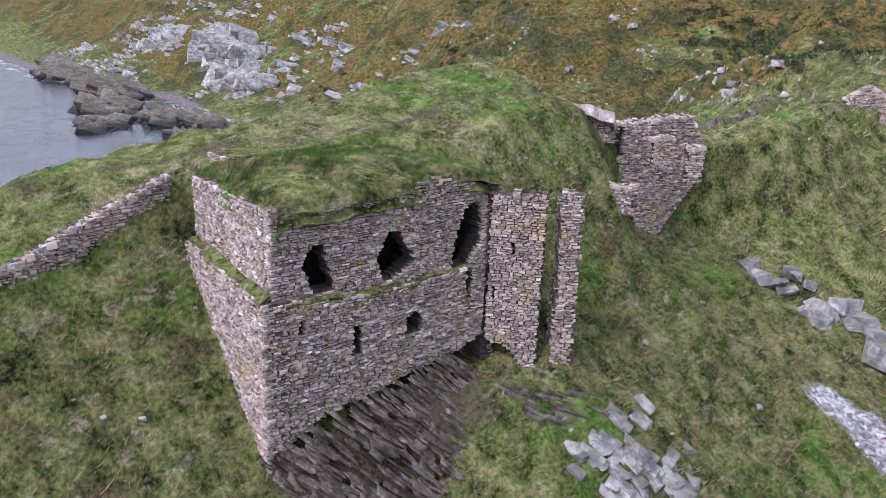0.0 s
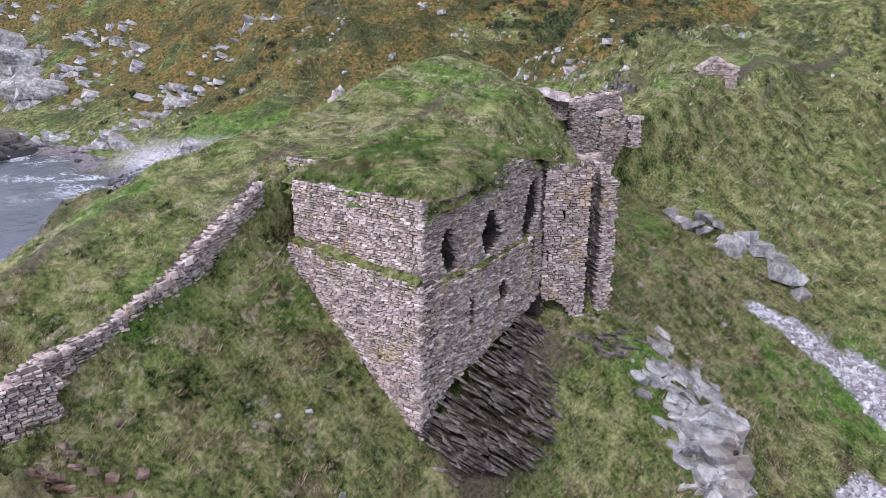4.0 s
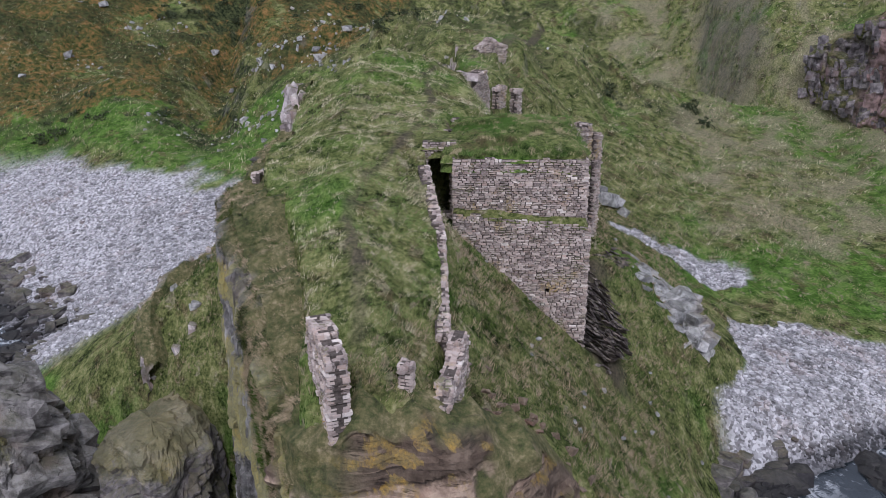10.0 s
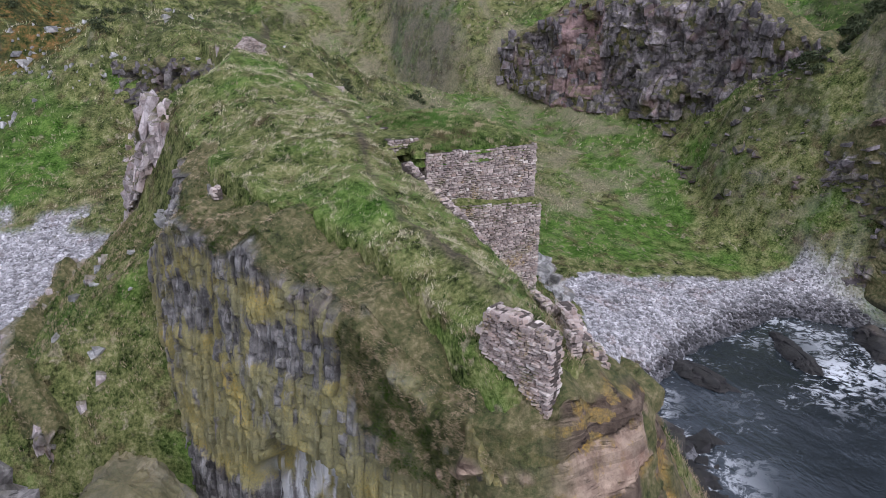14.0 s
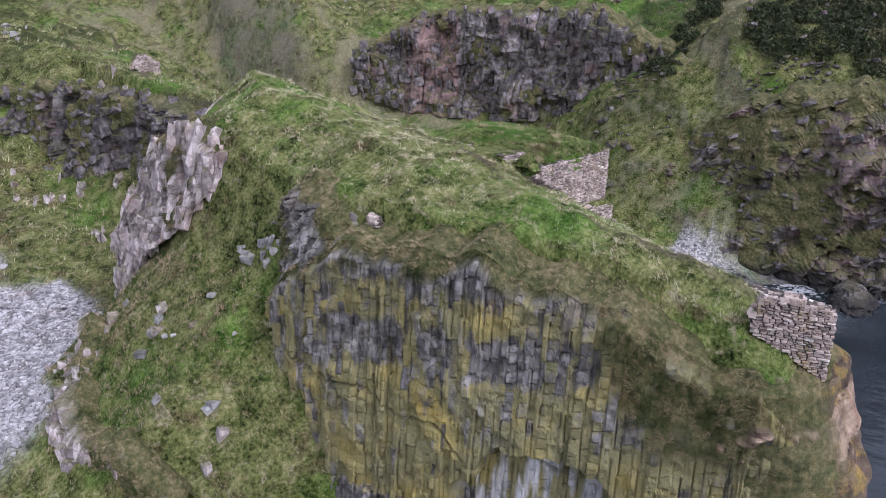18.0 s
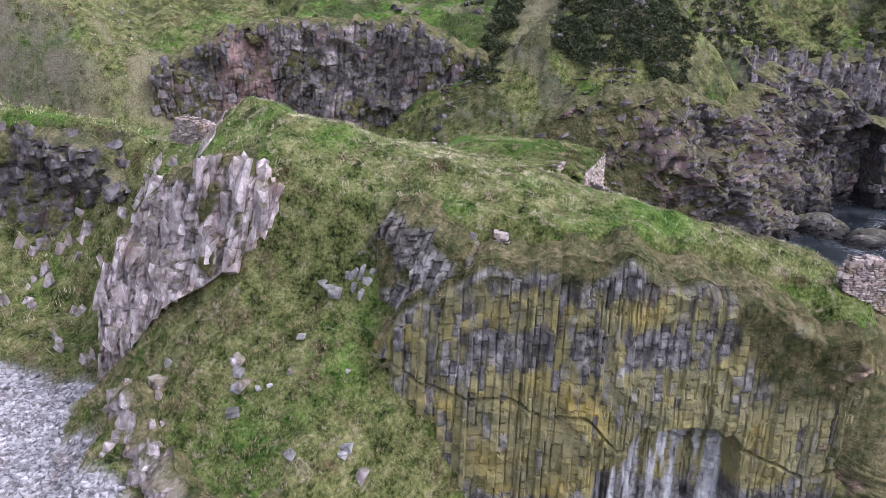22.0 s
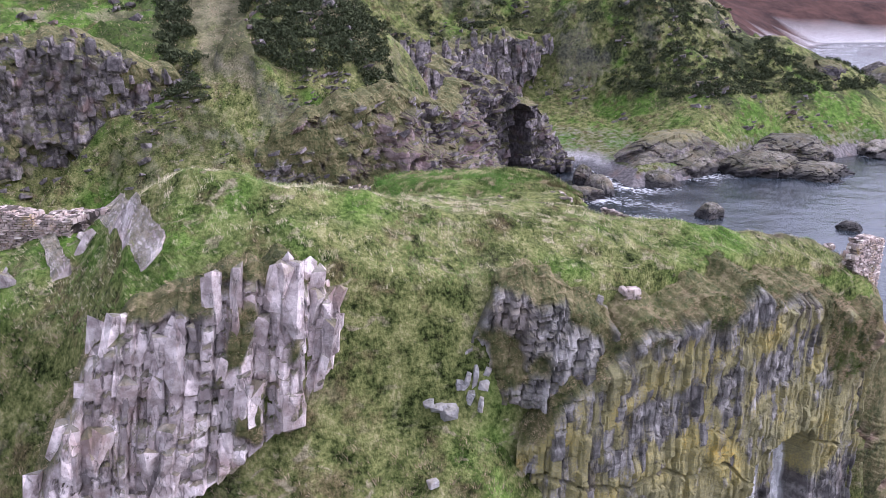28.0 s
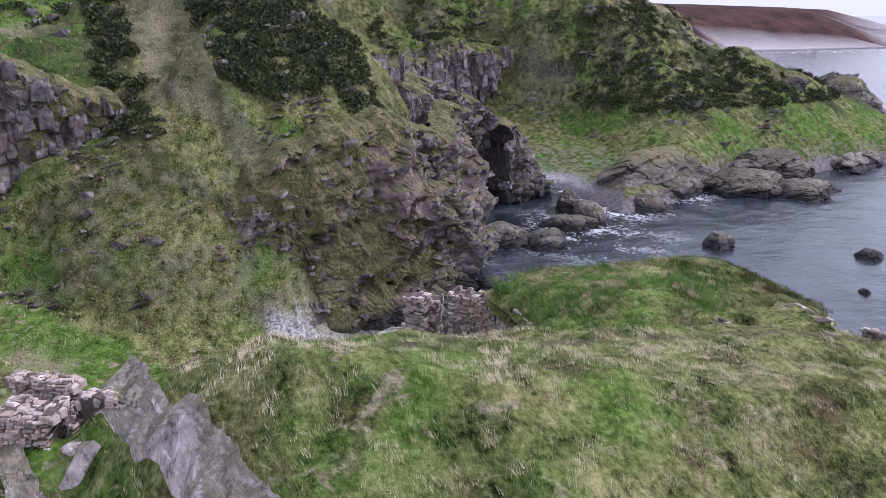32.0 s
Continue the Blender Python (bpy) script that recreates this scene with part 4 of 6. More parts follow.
def cliff(name, label, line, top, foot, material, seed, du=0.2, dv=0.22, col=(0.35, 1.0), amp=0.3, block=(0.7, 2.4), bamp=0.22, lean=0.0, tilt=0.0, rough=0.35, turf=0.0, gold=None, caves=(), category="cliff", grow=None, taper=0.0, back=2.6, rise=0.3, pink=None, scoop=None):
    """A jointed rock face along a line; it looks to the left of the line. top and foot give heights along it; caves: (from, to, roof, depth)."""
    r = np.random.RandomState(seed)
    p = np.array(line, float)
    seg = np.hypot(*np.diff(p, axis=0).T)
    run = np.r_[0, np.cumsum(seg)]
    us = np.arange(0, run[-1], du)
    px, py = np.interp(us, run, p[:, 0]), np.interp(us, run, p[:, 1])
    soft = max(3, int(1.6 / du) | 1)
    pad = soft // 2
    px, py = (np.convolve(np.pad(a, pad, "edge"), np.ones(soft) / soft, "valid") for a in (px, py))
    tx, ty = np.gradient(px), np.gradient(py)
    ln = np.hypot(tx, ty)
    nx, ny = -ty / ln, tx / ln
    zt = np.interp(us, run, top) + fbm(us, us * 0 + seed, 2.2, 3, seed) * 0.7 + fbm(us, us * 0 - seed, 11, 3, seed) * rough * 1.6 * (rough > 0.6)
    zf = np.interp(us, run, foot)
    nv = int((max(zt - zf)) / dv)
    v = np.linspace(0, 1, nv)[:, None]
    Z = zf + (zt - zf) * v
    U = np.broadcast_to(us, Z.shape)
    cut = np.cumsum(r.uniform(*col, int(run[-1] * 2 / sum(col) * 1.6) + 40)) - 6
    ci = np.searchsorted(cut, U + tilt * (Z - zf) + fbm(U, Z, 3.0, 2, seed + 1) * 0.10)
    coff = r.uniform(-1, 1, ci.max() + 2)
    ph, bh = r.uniform(0, 9, ci.max() + 2), r.uniform(*block, ci.max() + 2)
    bi = np.floor((Z + ph[ci] + 0.15 * U) / bh[ci])
    boff = lattice(ci, bi, seed + 3) * 2 - 1
    out = coff[ci] * amp + boff * bamp + fbm(U, Z, 4.5, 3, seed + 4) * rough * 2 + fbm(U, Z, 0.7, 3, seed + 5) * 0.10
    near = np.abs(U + tilt * (Z - zf) - cut[np.clip(ci, 0, len(cut) - 1)])
    lift = (Z + ph[ci] + 0.15 * U) / bh[ci]
    cross = np.abs(lift - np.round(lift)) * bh[ci]
    out = out - (0.06 + 0.6 * amp) * (1 - ease(near, 0.0, du * 1.2)) - (0.05 + 0.4 * amp) * (1 - ease(cross, 0.0, dv * 0.9))
    if scoop:
        out = out - scoop(U, Z)
    green = turf * (lattice(ci, bi, seed + 6) < turf) * ease(fbm(U, Z, 3.5, 3, seed + 7) + turf, 0.0, 0.5) + (1 - ease(zt - Z + fbm(U, Z, 1.5, 3, seed + 9) * 0.5, 0.25, 0.8))
    if grow:
        green = green + grow(U, Z) * ease(fbm(U, Z, 1.2, 3, seed + 11), -0.9, -0.2)
    green = np.clip(green, 0, 1)
    out = out * (1 - 0.75 * green) + green * fbm(U, Z, 1.1, 3, seed + 14) * 0.15
    out = out + lean * (zt - Z) * (1 - ease(U, run[-1] - taper, run[-1] - 0.5) if taper else 1.0)
    dark = np.zeros(Z.shape)
    for u0, u1, roof, deep in caves:
        arch = (np.interp(U, [u0, u1], roof) if isinstance(roof, tuple) else roof) + fbm(U, Z, 1.3, 2, seed + 8) * 0.6 - ((U - (u0 + u1) / 2) / ((u1 - u0) / 2)) ** 2 * 2.2
        w = (1 - ease(Z, arch - 0.3, arch)) * ease(U, u0 - 0.3, u0 + 0.3) * (1 - ease(U, u1 - 0.3, u1 + 0.3))
        out = out - deep * w
        dark = np.maximum(dark, w * ease(arch - Z, 0.5, 1.3))
    tuck = 1 - ease(zt - Z, 0.0, 0.8)
    out = out - tuck * 0.8
    shelf = np.linspace(0, 1, 8)[1:, None]
    grown = lambda a: np.concatenate([a, np.repeat(a[-1:], 7, 0)])
    Z = Z + 0 * U
    Z = np.concatenate([Z, Z[-1] + back * rise * shelf + fbm(U[:7], shelf * back + 0 * U[:7], 0.9, 3, seed + 15) * 0.2])
    out = np.concatenate([out, out[-1] - back * shelf + fbm(U[:7], shelf * back + 5 + 0 * U[:7], 0.8, 2, seed + 16) * 0.12])
    U, ci, bi, green, dark = grown(U), grown(ci), grown(bi), grown(green), grown(dark)
    green[-7:] = 1
    nv += 7
    co = np.stack([px + nx * out, py + ny * out, Z + 0 * U], -1).reshape(-1, 3)
    me = bpy.data.meshes.new(name)
    i = np.arange(nv * len(us)).reshape(nv, len(us))
    q = np.stack([i[:-1, :-1], i[1:, :-1], i[1:, 1:], i[:-1, 1:]], -1).reshape(-1, 4)
    me.from_pydata(co, [], q)
    field(me, "turf", np.clip(green, 0, 1))
    field(me, "gold", np.zeros(Z.shape) + (gold(U, Z) * (0.35 + 0.9 * lattice(ci, bi, seed + 12)) if gold else 0))
    field(me, "tone", lattice(ci, bi, seed + 13) - 0.5)
    FACES[name] = co.reshape(nv, len(us), 3)
    TURFED[name] = green.ravel()
    field(me, "pale", dark * ease(fbm(U, Z * 0.12, 0.45, 3, seed + 2), -0.25, 0.35) * 0.95 * (material is BASALT))
    field(me, "wet", (1 - ease(Z + fbm(U, Z, 2, 2, seed) * 0.7, -4.0, -2.2)) * np.ones(Z.shape))
    field(me, "pink", np.zeros(Z.shape) + (pink(U, Z) if pink else 0))
    me.materials.append(material)
    return tagged(new(name, me), label, category, kind="structure")


DARKBAND = lambda u, z: ease(z + 0.10 * u, 12.8, 13.8) * (1 - ease(z + 0.06 * u, 14.8, 15.8)) * ease(u, 8.5, 11) * (1 - ease(u, 23, 27))
cliff("cliff_columns", "vertical jointed grey columns with yellow lichen above the sea", [(-12.4, -19.2), (-13.4, -17.6), (-15.5, -13.2), (-17.3, -9.3), (-19.3, -4.9), (-20.3, -1.4), (-21.7, 2.6), (-22.5, 7.2), (-21.6, 8.8)],
      (10.5, 13.8, 15.8, 17.0, 17.8, 18.0, 17.4, 14.2, 12.6), (-6.5,) * 9, BASALT, 101, 0.075, 0.10, (0.20, 0.62), 0.12, (0.5, 2.8), 0.13, 0.02, 0.03, 0.06, 0.0,
      gold=lambda u, z: 1.45 * ease(z, 2.5, 5.5) * (1 - ease(z, 15.2, 17.6)) * (1 - 0.75 * DARKBAND(u, z) * ease(fbm(u, z * 0.5, 1.6, 3, 7), -0.5, 0.1)) * (0.55 + 0.45 * ease(fbm(u, z, 3.5, 3, 6), -0.3, 0.2)), caves=((8.6, 16.6, (9.4, 7.6), 1.7),),
      scoop=lambda u, z: 0.12 * DARKBAND(u, z) + 0.35 * (1 - ease(np.abs(z - 6.2 - 0.22 * (u - 12) - 1.6 * vnoise(u / 2.2, u * 0)), 0.0, 0.16)),
      grow=lambda u, z: (1 - ease(u + (z - 13) * -0.35, 7.4, 9.9)) * ease(u, 1.5, 3.0) * ease(z, 8.0, 12.5) + ease(z, 15.8, 17.6) * ease(fbm(u, z, 1.6, 3, 13), -0.15, 0.3))
cliff("crag_pale", "pale pinkish jointed crag under the grassy hilltop", [(-20.2, 15.7), (-20.7, 16.6), (-20.8, 18.2), (-20.9, 20.5), (-20.9, 22.5), (-20.7, 24.2), (-20.8, 26.0), (-21.2, 28.0), (-21.6, 29.6)],
      (19.2, 20.4, 21.2, 21.0, 20.7, 20.2, 18.4, 14.8, 11.0), (18.3, 17.3, 15.4, 13.6, 12.4, 11.0, 8.8, 7.0, 5.5), CRAG, 103, 0.09, 0.11, (0.28, 0.8), 0.26, (0.6, 2.4), 0.16, 0.17, 0.16, 0.4, 0.16, category="crag", back=1.0,
      grow=lambda u, z: ease(fbm(u + 0.35 * z, z * 0.45, 2.3, 3, 27), 0.42, 0.62) * 1.2)
cliff("crag_upper", "grey jointed rock band breaking through the turf above the columns", [(-19.7, 1.6), (-20.3, 3.6), (-20.2, 5.2), (-19.8, 7.0), (-19.4, 9.0), (-19.3, 11.2)],
      (17.0, 18.2, 19.0, 19.4, 19.3, 17.6), (15.2, 15.0, 14.6, 14.2, 14.2, 14.6), BASALT, 114, 0.09, 0.11, (0.25, 0.6), 0.24, (0.3, 1.0), 0.26, 0.22, 0.22, 0.35, 0.2, category="crag", back=1.0,
      grow=lambda u, z: ease(fbm(u, z * 0.6, 1.9, 3, 33), 0.0, 0.3) * 1.3)
cliff("crag_ramp", "pale rock edge of the grassy ramp above the shore", [(-29.4, 6.2), (-30.6, 8.6), (-31.6, 12.0), (-31.7, 15.0), (-30.0, 19.2), (-27.9, 21.8), (-26.4, 24.0), (-25.2, 26.2)], (4.2, 6.4, 6.6, 6.2, 7.9, 9.5, 8.1, 5.9), (-5, -3, -0.5, 0.8, 2.2, 4.2, 3.5, 2.5), CRAG, 105, 0.14, 0.16, (0.4, 1.1), 0.3, (0.6, 1.8), 0.24, 0.12, 0.14, 0.4, 0.4, category="crag",
      grow=lambda u, z: ease(fbm(u, z * 0.7, 3.0, 3, 37), 0.05, 0.3) * 1.3, back=1.8, rise=-0.8)
cliff("headland_rock", "ochre and grey bedded rock at the tip of the headland", [(0.6, -12.4), (-1.6, -14.8), (-4.0, -16.9), (-6.4, -17.9), (-8.4, -18.5), (-10.6, -18.8), (-12.5, -18.2), (-13.7, -16.6), (-14.2, -15.2)],
      (8.2, 10.6, 13.0, 14.8, 15.5, 15.7, 15.2, 13.6, 13.0), (-6.5,) * 9, OCHRE, 107, 0.14, 0.16, (0.25, 0.8), 0.20, (1.2, 3.5), 0.10, 0.30, -1.7, 0.45, 0.06,
      gold=lambda u, z: ease(z, 3, 8) * ease(fbm(u - z * 0.6, z * 1.6, 1.0, 4, 5), 0.02, 0.3) * 1.2 - 0.4, taper=5.0, back=0.9,
      grow=lambda u, z: ease(u, 12.4, 14.6) * 0.95 + ease(fbm(u, z, 2.2, 3, 51), 0.22, 0.42) * ease(z, 5, 10))
cliff("cliff_north", "dark jointed cliff with a pink end above the grass valley", [(66, 30), (63.5, 37), (61.8, 46), (58.6, 56), (56, 64), (51.5, 72.5), (46, 84)], (22.0, 23.4, 26.4, 27.0, 27.0, 26.2, 18), (12, 12, 9.5, 9, 9, 8.5, 12), DARK, 108, 0.3, 0.3, (0.7, 2.2), 0.55, (0.9, 3.6), 0.4, 0.05, 0.03, 1.0, 0.2,
      grow=lambda u, z: ease(fbm(u * 0.6, z, 3.4, 3, 45), 0.3, 0.5) * 1.1 + ease(u, 46, 48.5) * ease(fbm(u, z, 4, 3, 46), -0.6, -0.1), pink=lambda u, z: ease(u, 37.0, 38.0) * (1 - ease(u, 46, 49)), caves=((16, 23, 14.0, 1.6),))
cliff("cliff_east", "dark brown sea cliff with overhangs and grass ledges", [(91, -12), (89, -17.5), (82, -16.8), (74, -13.2), (64.5, -8), (59.0, 0.5), (55.5, 10), (55.5, 20), (57.5, 30)],
      (13, 15.5, 17, 18.0, 19, 19, 17.5, 15, 14), (-7, -7, -7, -7, -7, -7, -6, -2, 4), DARK, 109, 0.32, 0.3, (0.6, 1.9), 0.55, (0.5, 1.9), 0.5, 0.16, 0.5, 1.6, 0.25, caves=((5.5, 13.5, 12.0, 7.0), (29, 37, 4.5, 3.0)),
      grow=lambda u, z: ease(fbm(u + z * 0.8, z - 0.35 * u, 4.2, 4, 17) + 0.5 * ease(u, 36, 46) + 0.25 * ease(z, 9, 17) - 0.25 * (1 - ease(z, -3, 2)), 0.34, 0.52) * 1.3, pink=lambda u, z: 0.55 * ease(fbm(u, z, 9, 2, 48), -0.05, 0.25))
cliff("cliff_arch", "dark rock rib with a tall sea arch at the point", [(113, -46), (108, -38), (104, -30), (101, -24), (96, -15), (92, -12)], (1, 9, 14, 18, 20, 19), (-7,) * 6, DARK, 113, 0.4, 0.4, (0.8, 2.4), 0.8, (1.2, 4), 0.6, 0.1, 0.2, 1.0, 0.3, caves=((12.5, 22.5, 11.5, 6.5),))
cliff("cliff_far", "dark columnar cliff above the far bay", [(163, -84), (162, -76), (164, -62), (160, -46), (150, -26), (134, -8)], (17, 20, 21, 21, 21, 22), (10, 7, 6, 5, 5, 6), DARK, 110, 0.5, 0.6, (0.9, 2.4), 0.6, (3, 9), 0.5, 0.08, 0.0, 1.2, 0.08)
cliff("cliff_point", "grey rock end of the gorse-covered promontory", [(158, -151), (150, -147), (143, -139), (138, -129), (134, -119)], (8, 13, 15.5, 14, 10), (-7, -7, -3, 3, 5), DARK, 116, 0.6, 0.6, (1.2, 3.2), 0.8, (2, 6), 0.6, 0.25, 0.4, 1.6, 0.3)
cliff("cliff_ridge", "dark rock wall under the grassy neck of land", [(-8.9, 36.5), (-8.6, 40.0), (-9.2, 44.0), (-10.0, 47.5), (-10.6, 50.5), (-12.5, 55), (-15, 62), (-20, 72)], (16.0, 18.3, 19.4, 19.4, 19.2, 19.2, 19.4, 18), (13, 11.6, 9.6, 9.6, 9.8, 10, 10, 12), DARK, 111, 0.2, 0.2, (0.5, 1.5), 0.45, (0.7, 2.6), 0.35, 0.10, 0.1, 0.7, 0.25,
      grow=lambda u, z: ease(fbm(u, z, 3.0, 3, 49) + 0.5 * (1 - ease(u, 3, 7)) + 0.3 * ease(u, 17, 22), 0.2, 0.45) * 1.2, back=1.8, rise=-0.75)


def rock_mass(name, label, x, y, rx, ry, low, high, seed, material, turn=0.0, jag=0.3, flat=2.2, category="rock", group="", n=44):
    """A weathered lump of bedrock with ledges and cracks."""
    m, k = n, n // 2
    th = np.linspace(0, 2 * np.pi, m, endpoint=False)[None, :]
    ph = np.linspace(0.0, 1.0, k)[:, None]
    rad = (1 - ph ** flat) ** (1 / flat)
    cx, cy = np.cos(th) * rad, np.sin(th) * rad
    X, Y, Z = cx * rx, cy * ry, low + (high - low) * ph + 0 * th
    a = np.arctan2(Y + 0 * Z, X + 0 * Z)
    ring = fbm(np.cos(th) * 1.3 + ph, np.sin(th) * 1.3 + seed, 0.6, 4, seed)
    step = fbm(X * 0.9 + Z, Y * 0.9 - Z * 0.6, max(rx, ry) * 0.35, 4, seed + 1)
    g = 1 + jag * ring + jag * 0.8 * step
    X, Y = X * g, Y * g
    Z = Z + fbm(X, Y, max(rx, ry) * 0.4, 4, seed + 2) * (high - low) * 0.16 * ease(ph, 0.2, 0.6)
    Z = np.where(ph > 0.05, Z + np.floor(Z / 0.45) * 0.45 * 0.0 + (np.round(Z / 0.6) * 0.6 - Z) * 0.45, Z)
    c, s = math.cos(radians(turn)), math.sin(radians(turn))
    co = np.stack([x + X * c - Y * s, y + X * s + Y * c, Z], -1).reshape(-1, 3)
    i = np.arange(m * k).reshape(k, m)
    q = np.stack([i[:-1], np.roll(i[:-1], -1, 1), np.roll(i[1:], -1, 1), i[1:]], -1).reshape(-1, 4)
    me = bpy.data.meshes.new(name)
    me.from_pydata(co, [], [tuple(f) for f in q] + [tuple(i[-1])])
    z = co[:, 2]
    field(me, "wet", 1 - ease(z, SEA + 0.7, SEA + 2.0))
    field(me, "gold", ease(z, SEA + 5, SEA + 8))
    me.materials.append(material)
    return tagged(new(name, me), label, category, group)


def block_shape(seed, extra=5):
    """An angular frost-split block: the hull of a knocked-about box."""
    r = random.Random(seed)
    bm = bmesh.new()
    for x in (-1, 1):
        for y in (-1, 1):
            for z in (-1, 1):
                if r.random() < 0.82:
                    bm.verts.new((x * r.uniform(0.55, 1), y * r.uniform(0.55, 1), z * r.uniform(0.6, 1)))
    for _ in range(extra):
        v = Vector((r.gauss(0, 1), r.gauss(0, 1), r.gauss(0, 1))).normalized()
        bm.verts.new(v * r.uniform(0.9, 1.15))
    out = bmesh.ops.convex_hull(bm, input=bm.verts)
    bmesh.ops.delete(bm, geom=[g for g in out["geom_interior"] if isinstance(g, bmesh.types.BMVert)], context="VERTS")
    bm.verts.index_update()
    v, f = np.array([q.co[:] for q in bm.verts]), [tuple(q.index for q in p.verts) for p in bm.faces]
    bm.free()
    return v, f


def lump(name, label, x, y, rx, ry, low, high, seed, material, turn=0.0, bed=0.9, dip=(24, 40), flat=2.4, rough=0.22, n=90, category="rock", group=""):
    """A massive body of bedded rock: rounded, stepped along its beds and split by joints."""
    m, k = n, n // 2
    th, ph = np.linspace(0, 2 * np.pi, m, endpoint=False)[None, :], np.linspace(0.0, 1.0, k)[:, None] ** 0.8
    rad = (1 - ph ** flat) ** (1 / flat)
    c, s = math.cos(radians(turn)), math.sin(radians(turn))
    X, Y, Z = np.cos(th) * rad * rx, np.sin(th) * rad * ry, low + (high - low) * ph + 0 * th
    size = max(rx, ry)
    g = 1 + rough * fbm(np.cos(th) * 1.2 + ph + seed, np.sin(th) * 1.2 - seed, 0.9, 4, seed) + rough * 0.7 * fbm(X * 0.9 + Z, Y * 0.9 - Z * 0.6, size * 0.3, 4, seed + 1)
    X, Y = X * g, Y * g
    Z = Z + fbm(X, Y, size * 0.45, 4, seed + 2) * (high - low) * 0.05 * ease(ph, 0.2, 0.6)
    a, b = radians(dip[0]), radians(dip[1])
    along = (X * math.sin(a) * math.cos(b) + Y * math.sin(a) * math.sin(b) + Z * math.cos(a)) / bed + fbm(X, Y, size * 0.5, 3, seed + 3) * 0.5
    saw = along - np.floor(along)
    bedout = (lattice(np.floor(along), np.floor(along) * 0, seed + 4) - 0.5) * 0.5 + (0.5 - saw) * 0.35
    across = (X * math.cos(b + 0.6) + Y * math.sin(b + 0.6)) / (bed * 1.9) + fbm(X + Z, Y, size * 0.4, 3, seed + 5) * 0.6
    cleft = 1 - ease(np.abs(across - np.round(across)), 0.0, 0.09)
    push = bed * (bedout - 0.35 * cleft)
    d = np.hypot(X, Y) + 0.3
    side = np.clip(1.15 - ph ** 3, 0.15, 1)
    X, Y, Z = X * (1 + push / d * side), Y * (1 + push / d * side), Z + push * (1 - side) * 0.7
    co = np.stack([x + X * c - Y * s, y + X * s + Y * c, Z], -1).reshape(-1, 3)
    i = np.arange(m * k).reshape(k, m)
    q = np.stack([i[:-1], np.roll(i[:-1], -1, 1), np.roll(i[1:], -1, 1), i[1:]], -1).reshape(-1, 4)
    me = bpy.data.meshes.new(name)
    me.from_pydata(co, [], [tuple(f) for f in q] + [tuple(i[-1])])
    field(me, "wet", 1 - ease(co[:, 2], SEA + 0.7, SEA + 2.2))
    field(me, "gold", ease(co[:, 2], high - 3.5, high - 0.8) * (high > 4))
    field(me, "tone", (lattice(np.floor(along), np.round(across), seed + 6) - 0.5) * 0.9)
    me.materials.append(material)
    return tagged(new(name, me), label, category, group)


BLOCKS = [block_shape(700 + k) for k in range(24)]
STACK = make_rock("stack_rock", (0.115, 0.105, 0.098), (0.31, 0.29, 0.27), (0.20, 0.145, 0.11), 0.9, 0.3, 0.15, (1.6, 0.5), (0.5, 0.35, 0), 0.4, 0.12)
BLOCK_MESHES = {}


def block_mesh(material, k):
    """One shared mesh for each block and rock."""
    if (material.name, k) not in BLOCK_MESHES:
        BLOCK_MESHES[material.name, k] = soup("rock_block", [tuple(p) for p in BLOCKS[k][0]], BLOCKS[k][1], material)
    return BLOCK_MESHES[material.name, k]



def blocks_mesh(name, rows, material):
    """Angular blocks joined into one mesh; rows of place, half sizes and turns."""
    heap = Heap()
    for x, y, z, l, w, h, rx, ry, rz in rows:
        v, f = BLOCKS[rnd.randrange(24)]
        m = np.array(pose(x, y, z, rx, ry, rz) @ Matrix.Diagonal((l, w, h, 1)))
        heap.add(v @ m[:3, :3].T + m[:3, 3], f)
    me = heap.mesh(name, material)
    return me


def heap_rock(name, label, x, y, rx, ry, low, high, seed, material, turn=0.0, count=40, size=1.0, category="rock", group=""):
    """Bedrock built of many tilted blocks heaped to one form."""
    r = random.Random(seed)
    rows, c, s = [], math.cos(radians(turn)), math.sin(radians(turn))
    for k in range(count):
        a, f = r.uniform(0, 2 * math.pi), math.sqrt(r.random())
        px, py = math.cos(a) * f * rx, math.sin(a) * f * ry
        crest = low + (high - low) * max(0.0, 1 - f ** 2.6) ** 0.55 * (0.72 + 0.28 * float(vnoise(px / rx * 1.6 + seed, py / ry * 1.6)) + 0.12)
        z = crest - size * r.uniform(0.3, 0.9)
        k2 = size * r.uniform(0.6, 1.5)
        rows.append((x + px * c - py * s, y + px * s + py * c, z, k2 * r.uniform(0.9, 1.5), k2 * r.uniform(0.6, 1.0), k2 * r.uniform(0.45, 0.9), r.uniform(10, 30), r.uniform(5, 25), 51 + r.uniform(-18, 18)))
    for k in range(max(5, count // 7)):
        a, f = r.uniform(0, 2 * math.pi), r.uniform(0.0, 0.5)
        px, py = math.cos(a) * f * rx, math.sin(a) * f * ry
        half = (high - low) * 0.43 * (1 - f * f)
        rows.append((x + px * c - py * s, y + px * s + py * c, low + half * 0.9, rx * 0.5, ry * 0.5, half, r.uniform(-8, 8), r.uniform(-8, 8), turn + r.uniform(-25, 25)))
    owner = thing(name, label, category, (x, y, low), 0, group)
    inv = owner.matrix_world.inverted()
    for bx, by, bz, l, w, h, tx, ty, tz in rows:
        ob = new("rock_block", block_mesh(material, r.randrange(24)))
        ob.parent = owner
        ob.matrix_local = inv @ pose(bx, by, bz, tx, ty, tz) @ Matrix.Diagonal((l, w, h, 1))
    return owner


